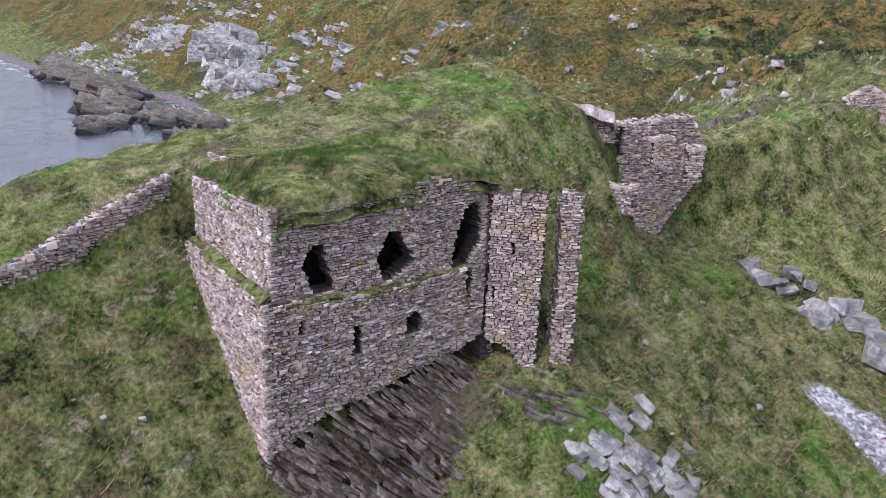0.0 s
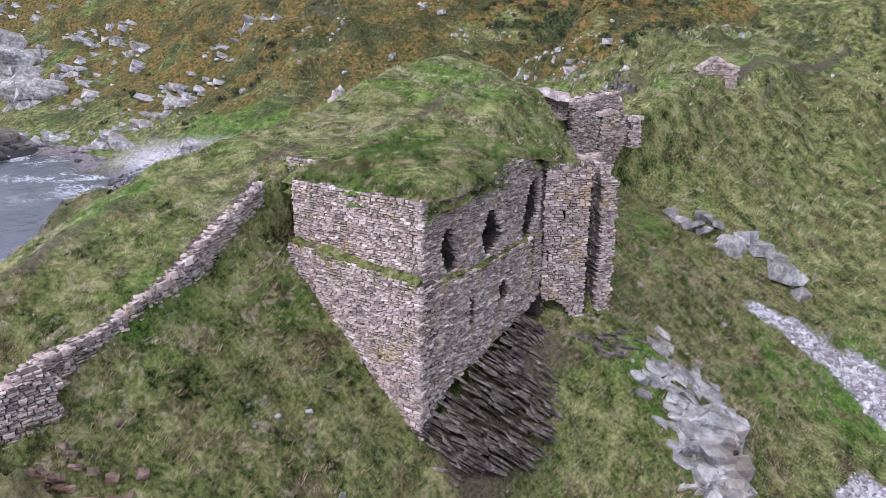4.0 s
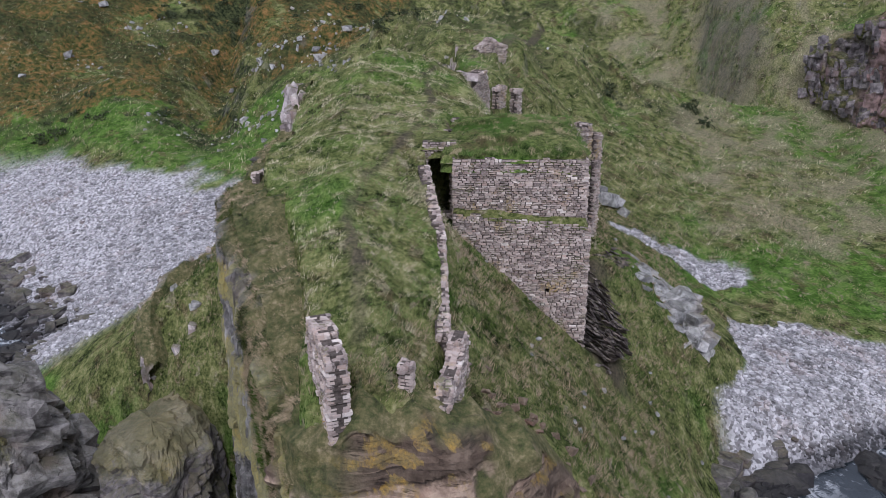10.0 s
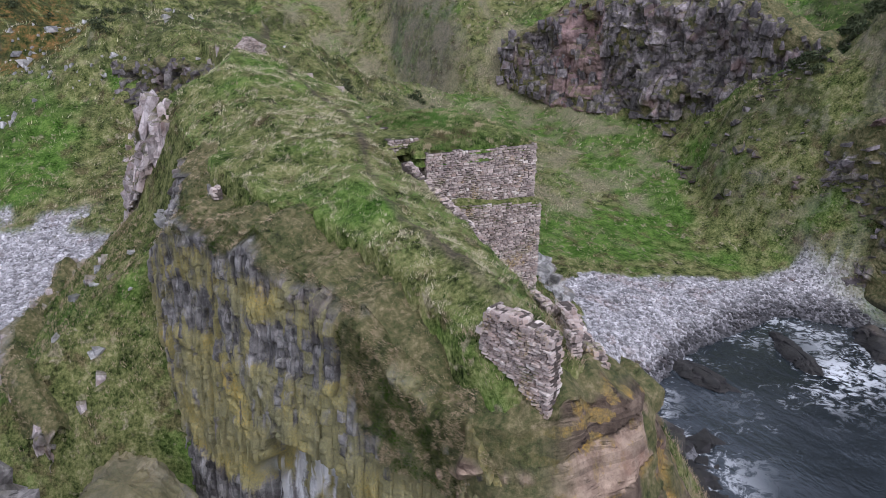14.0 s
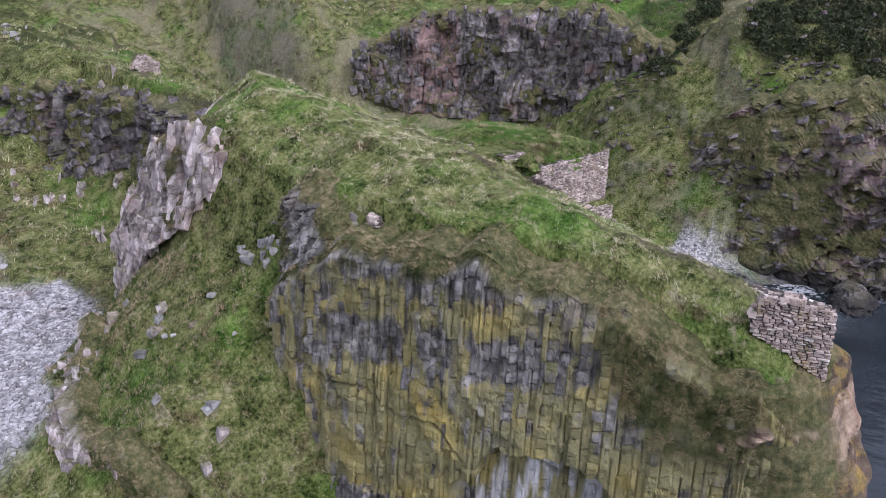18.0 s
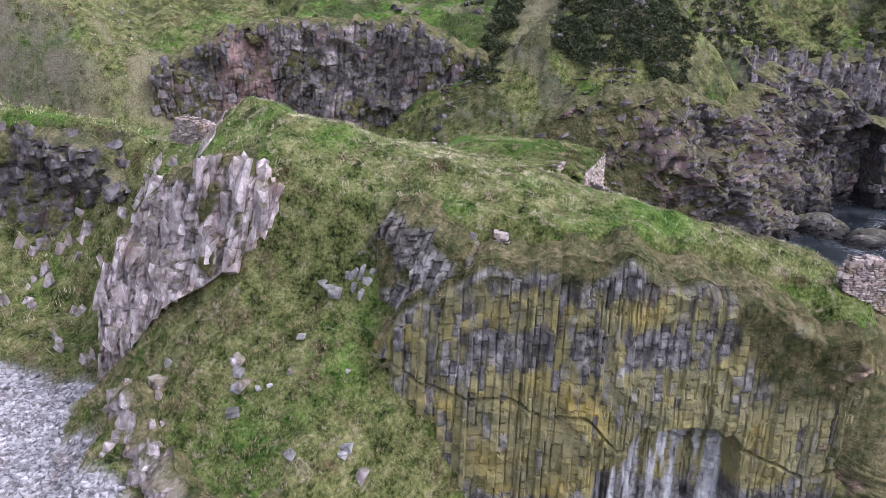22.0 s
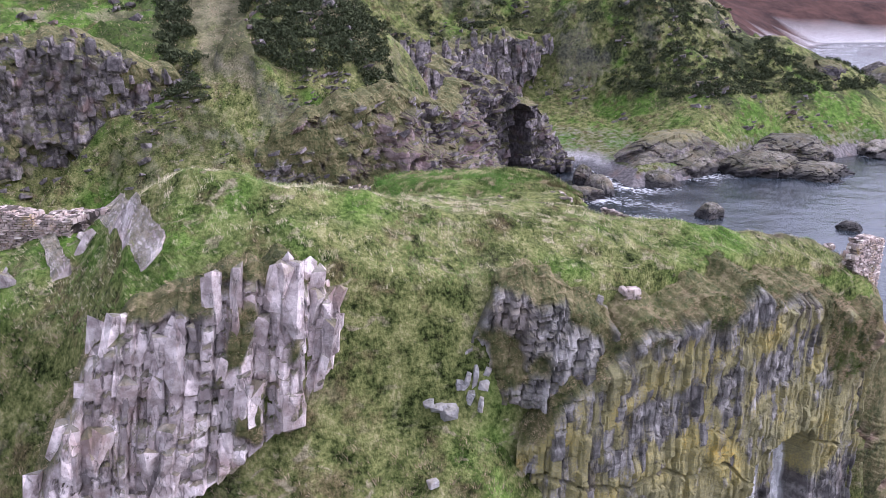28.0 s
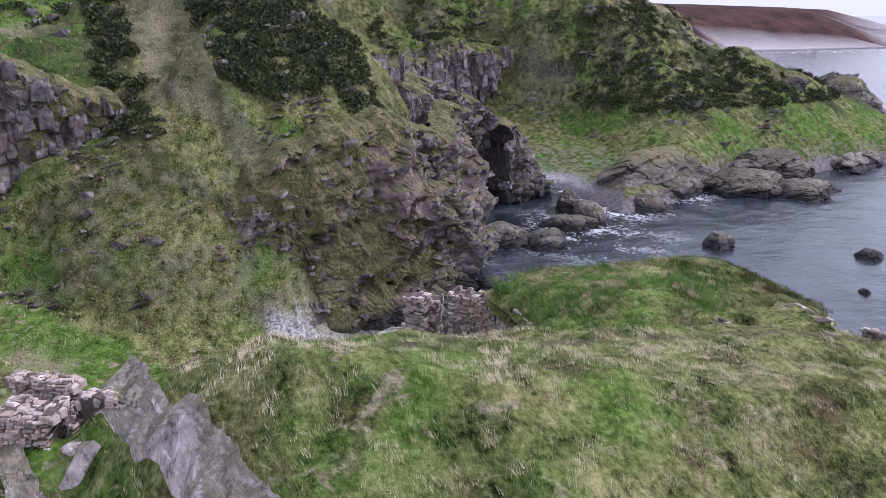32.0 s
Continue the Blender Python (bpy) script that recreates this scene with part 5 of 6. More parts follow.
def bed_slab(name, label, low, high, lift, seed, material, thick=0.5):
    """A bare bed of rock laid bare between two edges, low and high, each a line of places."""
    n, m = 90, 16
    t, w = np.linspace(0, 1, n)[:, None], np.linspace(0, 1, m)[None, :]
    lo, hi = (np.stack([np.interp(t[:, 0], np.linspace(0, 1, len(e)), [p[k] for p in e]) for k in range(3)], -1)[:, None, :] for e in (low, high))
    jag = 0.22 * fbm(t * 9, t * 0 + seed, 0.8, 4, seed)
    ww = w * (1 - 0.16 * (fbm(t * 7, t * 0 - seed, 0.9, 4, seed + 1) + 0.6)) + jag * (1 - w) * 0.6
    co = lo + (hi - lo) * ww[..., None]
    bed = np.floor((w * 5 + fbm(t * 6, w * 2, 1.5, 2, seed + 2) * 1.2)) * 0.07
    co[..., 2] += lift + bed - 0.12 + fbm(t * 10, w * 1.5, 0.6, 4, seed + 3) * 0.09
    for i, j in np.ndindex(n, m):
        co[i, j, 2] = max(co[i, j, 2], ground_at(co[i, j, 0], co[i, j, 1]) + 0.10 + bed[i, j] * 0.4)
    skirt = co.copy()
    skirt[..., 2] -= thick
    i = np.arange(n * m).reshape(n, m)
    q = [tuple(f) for f in np.stack([i[:-1, :-1], i[1:, :-1], i[1:, 1:], i[:-1, 1:]], -1).reshape(-1, 4)]
    rim = list(i[:, 0]) + list(i[-1, 1:]) + list(i[-2::-1, -1]) + list(i[0, -2:0:-1])
    q += [(a, b, b + n * m, a + n * m) for a, b in zip(rim, rim[1:] + rim[:1])]
    me = soup(name, np.concatenate([co.reshape(-1, 3), skirt.reshape(-1, 3)]), q, material)
    return tagged(new(name, me), label, "rock", kind="structure")


def ledges(name, label, rows, material):
    """Loose bedrock ledges that break out of a slope or a face."""
    return tagged(new(name, blocks_mesh(name, rows, material)), label, "rock", kind="stuff")


def on_face(face, count, lo, hi, seed, flat=0.5, lean=15, wide=1.0, share=(0.0, 1.0), sunk=0.0):
    """Blocks seated in a rock face."""
    r, co, rows = random.Random(seed), FACES[face], []
    nv, nu = co.shape[:2]
    for _ in range(count):
        i, j = r.randrange(1, int(nv * 0.9)), r.randrange(1 + int(nu * share[0]), int((nu - 1) * share[1]))
        p = co[i, j]
        t = co[i, j + 1] - co[i, j - 1]
        k = r.uniform(lo, hi)
        p = p + np.array([t[1], -t[0], 0]) / np.hypot(t[0], t[1]) * k * sunk
        rows.append((p[0], p[1], p[2], wide * k * r.uniform(0.8, 1.7), k * r.uniform(0.5, 0.8), k * r.uniform(flat * 0.6, flat * 1.3), r.uniform(-12, 12), lean + r.uniform(-10, 10), math.degrees(math.atan2(t[1], t[0])) + r.uniform(-20, 20)))
    return rows


def on_slope(count, x0, x1, y0, y1, seed, lo, hi, size, level, steep=0.55, zlow=2, zhigh=60, flat=0.5, spin=51):
    """Blocks that crop out in drifts where the ground is steep."""
    r = np.random.RandomState(seed)
    x, y = r.uniform(x0, x1, count), r.uniform(y0, y1, count)
    i, j = np.clip(np.searchsorted(XS, x), 0, len(XS) - 1), np.clip(np.searchsorted(YS, y), 0, len(YS) - 1)
    ok = (fbm(x, y, size, 3, seed) > level) & (STEEP[j, i] > steep) & (GZ[j, i] > zlow) & (GZ[j, i] < zhigh)
    rows = []
    for a, b in zip(x[ok], y[ok]):
        k = lo + (hi - lo) * r.rand() ** 2
        rows.append((a, b, ground_at(a, b), k * r.uniform(0.8, 1.7), k * r.uniform(0.5, 0.9), k * r.uniform(flat * 0.6, flat * 1.4), r.uniform(-15, 15), r.uniform(5, 30), spin + r.uniform(-25, 25)))
    return rows


ledges("rock_ledges", "dark broken ledges along the sea cliffs", on_face("cliff_east", 1000, 0.3, 1.0, 801, 0.5, 15, 1.0, (0, 0.57)) + on_face("cliff_east", 110, 0.3, 0.9, 821, 0.5, 15, 1.0, (0.57, 1)) + on_face("cliff_arch", 260, 0.4, 1.2, 822, 0.6) + on_face("cliff_north", 420, 0.3, 0.9, 802, 1.3, 4, 0.7) + on_face("cliff_far", 260, 0.5, 1.2, 803, 3.0, 0, 0.7) + on_face("cliff_ridge", 260, 0.25, 0.7, 804, 0.8), DARK)
ledges("rock_ledges", "dark rock ledges cropping out of the heathery slopes", on_slope(7000, 48, 180, -120, 70, 811, 0.3, 1.2, 9, 0.2), DARK)
ledges("rock_ledges", "thin purple-brown ledges stepping down the grassy spur", on_slope(2600, 50, 70, 2, 46, 815, 0.2, 0.75, 5, 0.1, 0.5, 1, 24, 0.3), DARK)
ledges("rock_ledges", "pale weathered rocks cropping out of the inland hill", on_slope(5000, -130, 60, 62, 140, 812, 0.12, 0.5, 9, 0.66, 0.3, flat=1.0), BOULDER)
ledges("rock_ledges", "pale rocks breaking out of the steep hillside behind the neck", on_slope(1300, -42, -14, 66, 118, 816, 0.12, 0.42, 7, 0.4, 0.4, 5, 60, 1.2), BOULDER)
ledges("rock_ledges", "pale grey rocks on the rocky western shore", on_slope(2600, -330, -118, 50, 150, 813, 0.5, 2.2, 16, 0.1, 0.12, -4.5, 24), BOULDER)
ledges("rock_slabs", "pale pinkish slabs standing in the crag", on_face("crag_pale", 110, 0.25, 0.7, 805, 2.1, -14, 0.6, sunk=0.45) + on_face("crag_ramp", 60, 0.2, 0.5, 808, 1.6, -14, 0.6, sunk=0.3), CRAG)
ledges("rock_slabs", "ochre and grey beds broken at the headland tip", on_face("headland_rock", 8, 0.4, 1.0, 809, 0.10, 24, sunk=0.5), OCHRE)
ledges("rock_slabs", "dark weedy rocks along the tide line of the west bay", [(x, y, ground_at(x, y) + 0.1, k * 1.4, k, k * 0.6, rnd.uniform(-15, 15), rnd.uniform(-15, 15), rnd.uniform(0, 180)) for x, y, k in ((rnd.uniform(-95, -44), rnd.uniform(18, 60), 0.15 + 0.8 * rnd.random() ** 2) for _ in range(2300)) if -5.5 < ground_at(x, y) < -3.0 + rnd.gauss(0, 0.4)], REEF)
ledges("rock_slabs", "grey rocks along the foot of the headland", [(x, y, ground_at(x, y), k * 1.4, k, k * 0.7, rnd.uniform(-15, 15), rnd.uniform(-15, 15), rnd.uniform(0, 180)) for x, y, k in ((rnd.uniform(-2, 18), rnd.uniform(-17, 12), rnd.uniform(0.25, 1.0)) for _ in range(900)) if -6 < ground_at(x, y) < -2.6], REEF)


bed_slab("rock_bed", "long pale pink slab of bedrock bared along the hilltop rim", [(-6.6, 28.3, 20.6), (-9.5, 27.3, 20.5), (-13.0, 26.0, 20.3), (-15.2, 25.2, 19.9), (-16.6, 24.6, 19.5)],
         [(-5.8, 27.0, 21.3), (-9.5, 26.0, 21.6), (-12.8, 24.8, 21.8), (-14.8, 23.9, 21.3), (-16.4, 23.3, 20.8)], 0.22, 31, CRAG, 0.7)
bed_slab("rock_bed", "short pale slab of bedrock below the hilltop rim", [(-6.9, 31.2, 19.4), (-8.6, 30.7, 18.7), (-10.2, 30.0, 17.9)], [(-6.7, 30.4, 19.8), (-8.3, 29.8, 19.3), (-9.9, 29.0, 18.7)], 0.2, 37, CRAG, 0.8)
stack = heap_rock("sea_stack", "rugged grey-brown rock stack with orange lichen on its top", -33.2, -5.5, 5.3, 5.6, -7, 8.6, 201, STACK, 20, 110, 1.05)
body = lump("rock_body", "", -33.4, -5.4, 5.2, 5.5, -7, 8.8, 201, STACK, 20, 1.1, (32, 200), 2.4, 0.34, 170, category="")
body.parent, body.matrix_parent_inverse = stack, stack.matrix_world.inverted()
lump("rock_shelf", "rugged dark rock shelf at the cliff foot", -25.6, -1.8, 3.6, 4.4, -7, 4.6, 202, REEF, 0, 0.7, (20, 200), 3.4, 0.2, 130)
heap_rock("rock_outcrop", "pale grey slabby outcrop with yellow lichen on the grass slope", 9.8, 13.2, 2.0, 3.2, -1.5, 6.2, 203, BOULDER, 28, 70, 0.9)
heap_rock("rock_tower", "tall blocky grey sea rock beyond the bay", 158, -166, 7, 8, -8, 14, 204, REEF, 40, 130, 1.7)
lump("shore_rock", "low brown rock ridge at the far shore", 130, -138, 16, 7, -7, 0.5, 205, REEF, -40, 1.8)
lump("shore_rock", "tall grey craggy rock knob at the end of the promontory", 154, -163, 13, 11, -7, 13.5, 231, REEF, 30, 2.6, (35, 60), 1.7, 0.34, 120)
for x, y, rx, ry, z, seed in ((121, -137, 13, 5.5, -1.2, 232), (127, -124, 10, 5, 0.6, 233), (126, -163, 12, 5, -2.6, 234), (113, -99, 9, 5, -0.6, 235)):
    lump("shore_rock", "low grey wave-cut rock platform below the promontory", x, y, rx, ry, -7, z, seed, REEF, -48, 1.4, (14, 60), 3.0, 0.3, group="rock platforms of the far shore")
lump("shore_rock", "long humped grey rock ridge above the inlet", 110, -71, 9, 19, -7, 4.2, 206, REEF, 24, 1.8, (20, 60), 2.2, 0.2, 120)
for x, y, rx, ry, z, seed in ((104, -90, 9, 10, -0.6, 212), (112, -104, 10, 8, 1.5, 213), (96, -97, 8, 5, -2.4, 211)):
    lump("shore_rock", "grey craggy rock on the far spur above the sea", x, y, rx, ry, -7, z, seed, REEF, 20, 1.5, group="rocks of the far spur")
REEFS = [(70.5, -57.5, 3.4, 2.6, -2.6), (100, -45, 2.4, 2.4, -1.0), (88, -39, 6, 3.4, -2.4), (92, -45.5, 5, 3.0, -1.6), (82, -32, 5, 3, -2.9), (84, -24, 5, 4, -1.6), (57.5, -76, 2.4, 1.8, -3.6),
         (78, -30, 4, 2.5, -3.0), (99, -101, 9, 5, -2.6), (96, -60, 4, 5, -2.2), (12.5, 1.5, 3.2, 3.4, -3.2), (15.5, 6.0, 3.6, 2.6, -3.7), (46, 3.5, 6, 3, -3.7), (53, -3, 5, 3, -3.0), (36, 6.5, 7, 1.8, -4.2),
         (24, 7.6, 6, 1.8, -4.2), (63, -14, 4, 3, -3.4), (120, -128, 7, 5, -2.4), (45, -62, 1.4, 1.0, -4.3)]
for k, (x, y, rx, ry, z) in enumerate(REEFS):
    lump("sea_rock", "dark wet sea rock washed by surf", x, y, rx, ry, -7.5, z, 220 + k, REEF, rnd.uniform(0, 180), 0.28 * (rx + ry) / 2, n=56, group="rocks in the east bay")
for k, (x, y, rx, ry, z) in enumerate([(-62, 24, 5, 3, -4.2), (-70, 31, 6, 3, -4.3), (-78, 38, 5, 3, -4.1), (-60, 30, 4, 2, -4.0), (-90, 46, 7, 4, -3.6), (-66, 20, 4, 2, -4.3), (-175, 42, 12, 6, -2.8), (-200, 50, 16, 7, -2.0),
                                       (-235, 62, 18, 9, -1.0), (-262, 66, 14, 7, -0.8), (-290, 60, 22, 8, -1.5), (-180, 58, 14, 6, -2.4), (-150, 52, 9, 4, -3.2), (-160, 62, 14, 6, -2.0), (-330, 70, 18, 8, -1.0)]):
    heap_rock("sea_rock", "low dark rock in the shallows of the west bay", x, y, rx, ry, -7.5, z, 260 + k, REEF, rnd.uniform(-30, 30), 30, 0.3 * (rx + ry) / 2, group="rocks in the west bay")
for k, (x, y, rx, ry, z) in enumerate([(-205, 92, 12, 9, 12), (-180, 84, 8, 6, 7), (-232, 100, 14, 9, 16), (-270, 96, 16, 9, 13), (-88, 60, 4, 2.6, 4.4)]):
    heap_rock("rock_outcrop", "pale craggy outcrop on the far west shore", x, y, rx, ry, -4, z, 285 + k, BOULDER, rnd.uniform(-40, 40), 60, 0.3 * (rx + ry) / 2, group="outcrops on the west shore")


# ------------------------------------------------------------ ruined walls
def ruin(label, x, y, turn, length, top, bottom, thick, seed, **keys):
    w = thing("ruined_wall", label, "wall", (x, y, 0), turn, "broken castle walls")
    masonry(w, length, top, bottom, thick, seed=seed, cap=True, **keys)
    return w


ruin("tall broken pinkish-grey gatehouse wall narrowing to its foot", -6.55, 28.9, 74, 7.4, wobble(between((0, 20.6), (0.7, 20.7), (1.6, 20.9), (2.0, 20.3), (2.5, 21.0), (5.9, 21.1), (6.3, 20.0), (7.4, 18.6)), 0.15, 31),
     between((0, 18.6), (0.4, 16.6), (1.5, 14.6), (2.6, 12.6), (3.6, 12.2), (4.6, 13.6), (5.8, 15.2), (6.9, 16.6), (7.4, 17.6)), 1.3, 31, singles=220, two_sided=True, proud=0.10, ragged=0.3)
ruin("broken pale rubble wall leaning over the sea cliff", -12.6, -15.7, -67.3, 3.5, wobble(between((0, 16.7), (0.5, 17.9), (2.6, 17.8), (3.5, 17.4)), 0.12, 32), between((0, 16.2), (1.5, 15.4), (3.5, 14.3)), 0.75, 32, singles=180, two_sided=True, proud=0.08)
ruin("stub of a rubble gate wall above the headland tip", -7.1, -12.6, -99, 4.7, wobble(between((0, 15.6), (0.8, 16.1), (1.6, 15.8), (2.6, 15.3), (3.8, 15.6), (4.7, 14.9)), 0.22, 33), lambda s: 13.0, 0.6, 33, singles=140, two_sided=True, ragged=0.3, proud=0.1)
ruin("small broken pier of pale rubble beside the gate gap", -8.6, -17.2, 80, 0.75, wobble(16.5, 0.1, 34), lambda s: 14.6, 0.5, 34, singles=40, two_sided=True)
ruin("long low rubble revetment holding up the turf", -7.3, -13.4, 93.5, 7.6, wobble(between((0, 16.0), (3, 16.3), (7.6, 17.9)), 0.08, 35), between((0, 14.2), (7.6, 15.6)), 0.6, 35, singles=200, proud=0.09)
ruin("rubble revetment rising to the keep beside a grassy gully", -7.75, -5.9, 101, 5.5, wobble(between((0, 17.9), (5.5, 20.0)), 0.08, 36), between((0, 15.4), (5.5, 16.4)), 0.6, 36, singles=160, proud=0.09)
ruin("low broken retaining wall on the hillside", -10.4, 24.6, 42, 5.6, wobble(between((0, 21.6), (5.6, 20.9)), 0.15, 37), lambda s: 19.4, 0.7, 37, singles=70, ragged=0.4)
ruin("short grassy wall fragment on the slope", -5.4, 24.6, 30, 3.2, wobble(17.6, 0.2, 38), lambda s: 15.6, 0.7, 38, singles=50, ragged=0.4)
ruin("squat rubble wall end beside the footpath", -3.9, 28.8, 62, 1.6, wobble(20.1, 0.15, 39), lambda s: 18.2, 0.8, 39, singles=50, two_sided=True, ragged=0.3)
ruin("squat rubble wall end above the gully", -2.2, 30.2, 62, 1.3, wobble(19.8, 0.15, 40), lambda s: 17.4, 0.8, 40, singles=40, two_sided=True, ragged=0.3)
ruin("small patch of old walling under the turf edge", -19.25, 2.7, -92, 1.0, wobble(18.8, 0.05, 42), lambda s: 18.2, 0.5, 42, singles=30, ragged=0.2)
ruin("far grey wall fragment on the grassy ridge", -5.6, 58.0, 30, 4.6, wobble(between((0, 21.2), (2, 22.3), (4.6, 21.0)), 0.2, 43), lambda s: 18.5, 1.0, 43, singles=40, two_sided=True, ragged=0.4)
doorway = thing("vault_doorway", "dark arched stone doorway into the turf-covered vault", "doorway", (-9.3, 1.5, 0), 0)
masonry(doorway, 2.0, wobble(20.75, 0.08, 41), lambda s: 16.2, 0.7, [[(16.6, 0.35, 1.6), (19.5, 0.35, 1.6), (20.0, 0.55, 1.4), (20.3, 0.8, 1.15)]], 41, singles=60)
turf_lump("turf_lintel", "hanging turf over the vaulted doorway", -9.5, -7.0, 1.5, 4.6, lambda x, y: 20.8 + 0 * x, 63)
for x, y, t, w, z, seed in ((-7.9, 10.2, -80, 1.5, 20.5, 44), (-8.2, 6.2, -84, 0.9, 20.5, 45)):
    hollow = thing("vault_opening", "broken dark opening in the turf with bare stones round it", "opening", (x, y, 0), t)
    masonry(hollow, w, wobble(z + 0.15, 0.12, seed), lambda s: 19.2, 0.5, [[(19.0, 0.3, w - 0.3), (z - 0.25, 0.4, w - 0.35), (z - 0.1, 0.55, w - 0.5)]], seed, singles=30, ragged=0.25)


# ------------------------------------------------------------ slabs, boulders, stones
def chunk(seed, sx, sy, sz, points=6):
    """One block as a mesh of its own."""
    v, f = block_shape(seed, points)
    return soup("rock", [tuple(p) for p in v * (sx, sy, sz)], f, BOULDER)


def split_plates(label, name, spots, material, category="rock"):
    """Bedded plates that lean out of the slope, each a piece of its own."""
    owner = thing(name, label, category, spots[0][:3])
    plates = []
    for k in range(10):
        me = chunk(400 + k + len(spots), 1, 1, 1, 4)
        me.materials[0] = material
        plates.append(me)
    inv = owner.matrix_world.inverted()
    for x, y, z, l, w, h, dip, strike in spots:
        ob = new("slab", rnd.choice(plates))
        ob.parent = owner
        ob.matrix_local = inv @ pose(x, y, z, rnd.uniform(-12, 12), dip + rnd.uniform(-8, 8), strike + rnd.uniform(-9, 9)) @ Matrix.Diagonal((l, w, h, 1))
    return owner


spots = []
for k in range(300):
    y = rnd.uniform(-0.3, 9.8)
    f = rnd.random()
    x = 0.35 + f * float(np.interp(y, [0, 3, 7, 10], [1.6, 3.4, 3.2, 1.6]))
    lip = float(np.interp(y, [-0.5, 1, 3, 6.5, 10], [8.6, 10.3, 11.0, 11.5, 12.1]))
    z = lip - 0.25 - f * float(np.interp(y, [0, 3, 7, 10], [1.6, 4.2, 3.2, 1.4])) + rnd.uniform(-0.2, 0.3)
    spots.append((x, y, z, rnd.uniform(0.35, 1.2), rnd.uniform(0.10, 0.32), rnd.uniform(0.03, 0.10), 38, 51))
split_plates("dark leaning slate beds broken open beneath the keep", "slate_outcrop", spots, SLATE)
spots = []
for k in range(70):
    y, x = rnd.uniform(9.5, 15.5), rnd.uniform(2.6, 5.6)
    if abs((x - 2.6) * 1.1 + 9.9 - y) < 1.0 or abs((x - 2.6) * 0.8 + 11.6 - y) < 0.7:
        spots.append((x, y, ground_at(x, y) + 0.02, rnd.uniform(0.4, 0.9), rnd.uniform(0.10, 0.24), rnd.uniform(0.07, 0.16), 25, 51))
split_plates("narrow dark slate ribs in the grass by the turret", "slate_rib", spots or [(3, 11, 11, 1, .3, .2, 30, 35)], SLATE)
spots = [(x, y, ground_at(x, y) + 0.05, rnd.uniform(0.3, 0.8), rnd.uniform(0.2, 0.45), rnd.uniform(0.12, 0.3), 30, 20) for x, y in ((rnd.gauss(8.6, 1.3), rnd.gauss(14.4, 1.8)) for _ in range(90))]
split_plates("pale grey rock plates pushing through the slope", "rock_plates", spots, BOULDER)
spots = [(x, y, ground_at(x, y) + 0.05, rnd.uniform(0.12, 0.4), rnd.uniform(0.1, 0.3), rnd.uniform(0.08, 0.2), 20, 60) for x, y in ((rnd.gauss(-4.2, 1.3), rnd.gauss(-15.4, 1.8)) for _ in range(90))]
split_plates("pale lichen-spotted rocks scattered below the headland tip", "rock_scatter", spots, OCHRE)

spots = [(x, y, ground_at(x, y) - 0.3, rnd.uniform(0.12, 0.5), rnd.uniform(0.2, 0.6), rnd.uniform(0.25, 0.8), -20, 85) for x, y in ((rnd.uniform(-29.5, -23), rnd.uniform(7, 23)) for _ in range(90)) if fbm(np.array(x), np.array(y), 3.0, 2, 91) > 0.42 and x < -24 + (y - 14) * 0.25]
split_plates("pale pinkish rock ribs breaking out of the grassy ramp", "rock_ribs", spots, CRAG)
spots = [(x, y, ground_at(x, y) - 0.1, rnd.uniform(0.12, 0.35), rnd.uniform(0.15, 0.4), rnd.uniform(0.2, 0.6), -15, 85) for x, y in ((rnd.uniform(-21.2, -18.6), rnd.uniform(-2, 16)) for _ in range(110)) if fbm(np.array(x), np.array(y), 2.5, 2, 92) > 0.4]
split_plates("grey rock ribs showing through the steep turf", "rock_ribs", spots, BOULDER)
spots = [(x, y, ground_at(x, y) + 0.05, rnd.uniform(0.3, 1.1), rnd.uniform(0.2, 0.5), rnd.uniform(0.2, 0.6), 60, 90) for x, y in ((rnd.uniform(-20, -8), rnd.uniform(28, 62)) for _ in range(150)) if fbm(np.array(x), np.array(y), 4, 2, 93) > 0.1]
split_plates("grey rock ribs in the grassy flank of the neck", "rock_ribs", spots, CRAG)

BOULDERS = []
for k in range(9):
    me = chunk(500 + k, 1, 0.8, 0.62, 7)
    BOULDERS.append(me)


def boulder(x, y, size, label="grey boulder lying in the grass", group="boulders on the slopes", stretch=1.0, sink=0.15):
    ob = tagged(new("boulder", rnd.choice(BOULDERS)), label, "boulder", group)
    ob.matrix_world = pose(x, y, ground_at(x, y) + size * (0.5 - sink * 1.6), rnd.uniform(-15, 15), rnd.uniform(-15, 15), rnd.uniform(0, 360)) @ Matrix.Diagonal((size * stretch, size, size, 1))
    return ob


for x, y, s in ((-0.6, 37.2, 0.7), (0.3, 36.9, 0.8), (1.2, 37.4, 0.9), (2.0, 38.0, 0.7), (1.6, 39.2, 0.8), (2.8, 39.6, 0.6), (5.0, 40.4, 1.0), (6.2, 40.2, 1.1), (7.4, 40.5, 1.0), (8.4, 39.4, 1.5), (9.3, 39.8, 0.9), (10.2, 38.6, 0.8), (3.6, 38.8, 0.5)):
    boulder(x, y, s, "grey boulder in a row across the grass slope", stretch=1.25)
rock_mass("rock_outcrop", "broad reddish-grey rock slab in the grass slope", 4.0, 38.6, 1.9, 1.5, 4.5, 9.2, 290, BOULDER, 25, 0.22, 3.2)
for k in range(12):
    a, b = rnd.gauss(-25.5, 2.6), rnd.gauss(12.5, 4.0)
    if ground_at(a, b) > 1 and a < -21.5:
        boulder(a, b, rnd.uniform(0.15, 0.5), "pale stone half sunk in the grassy ramp", "stones on the ramp")
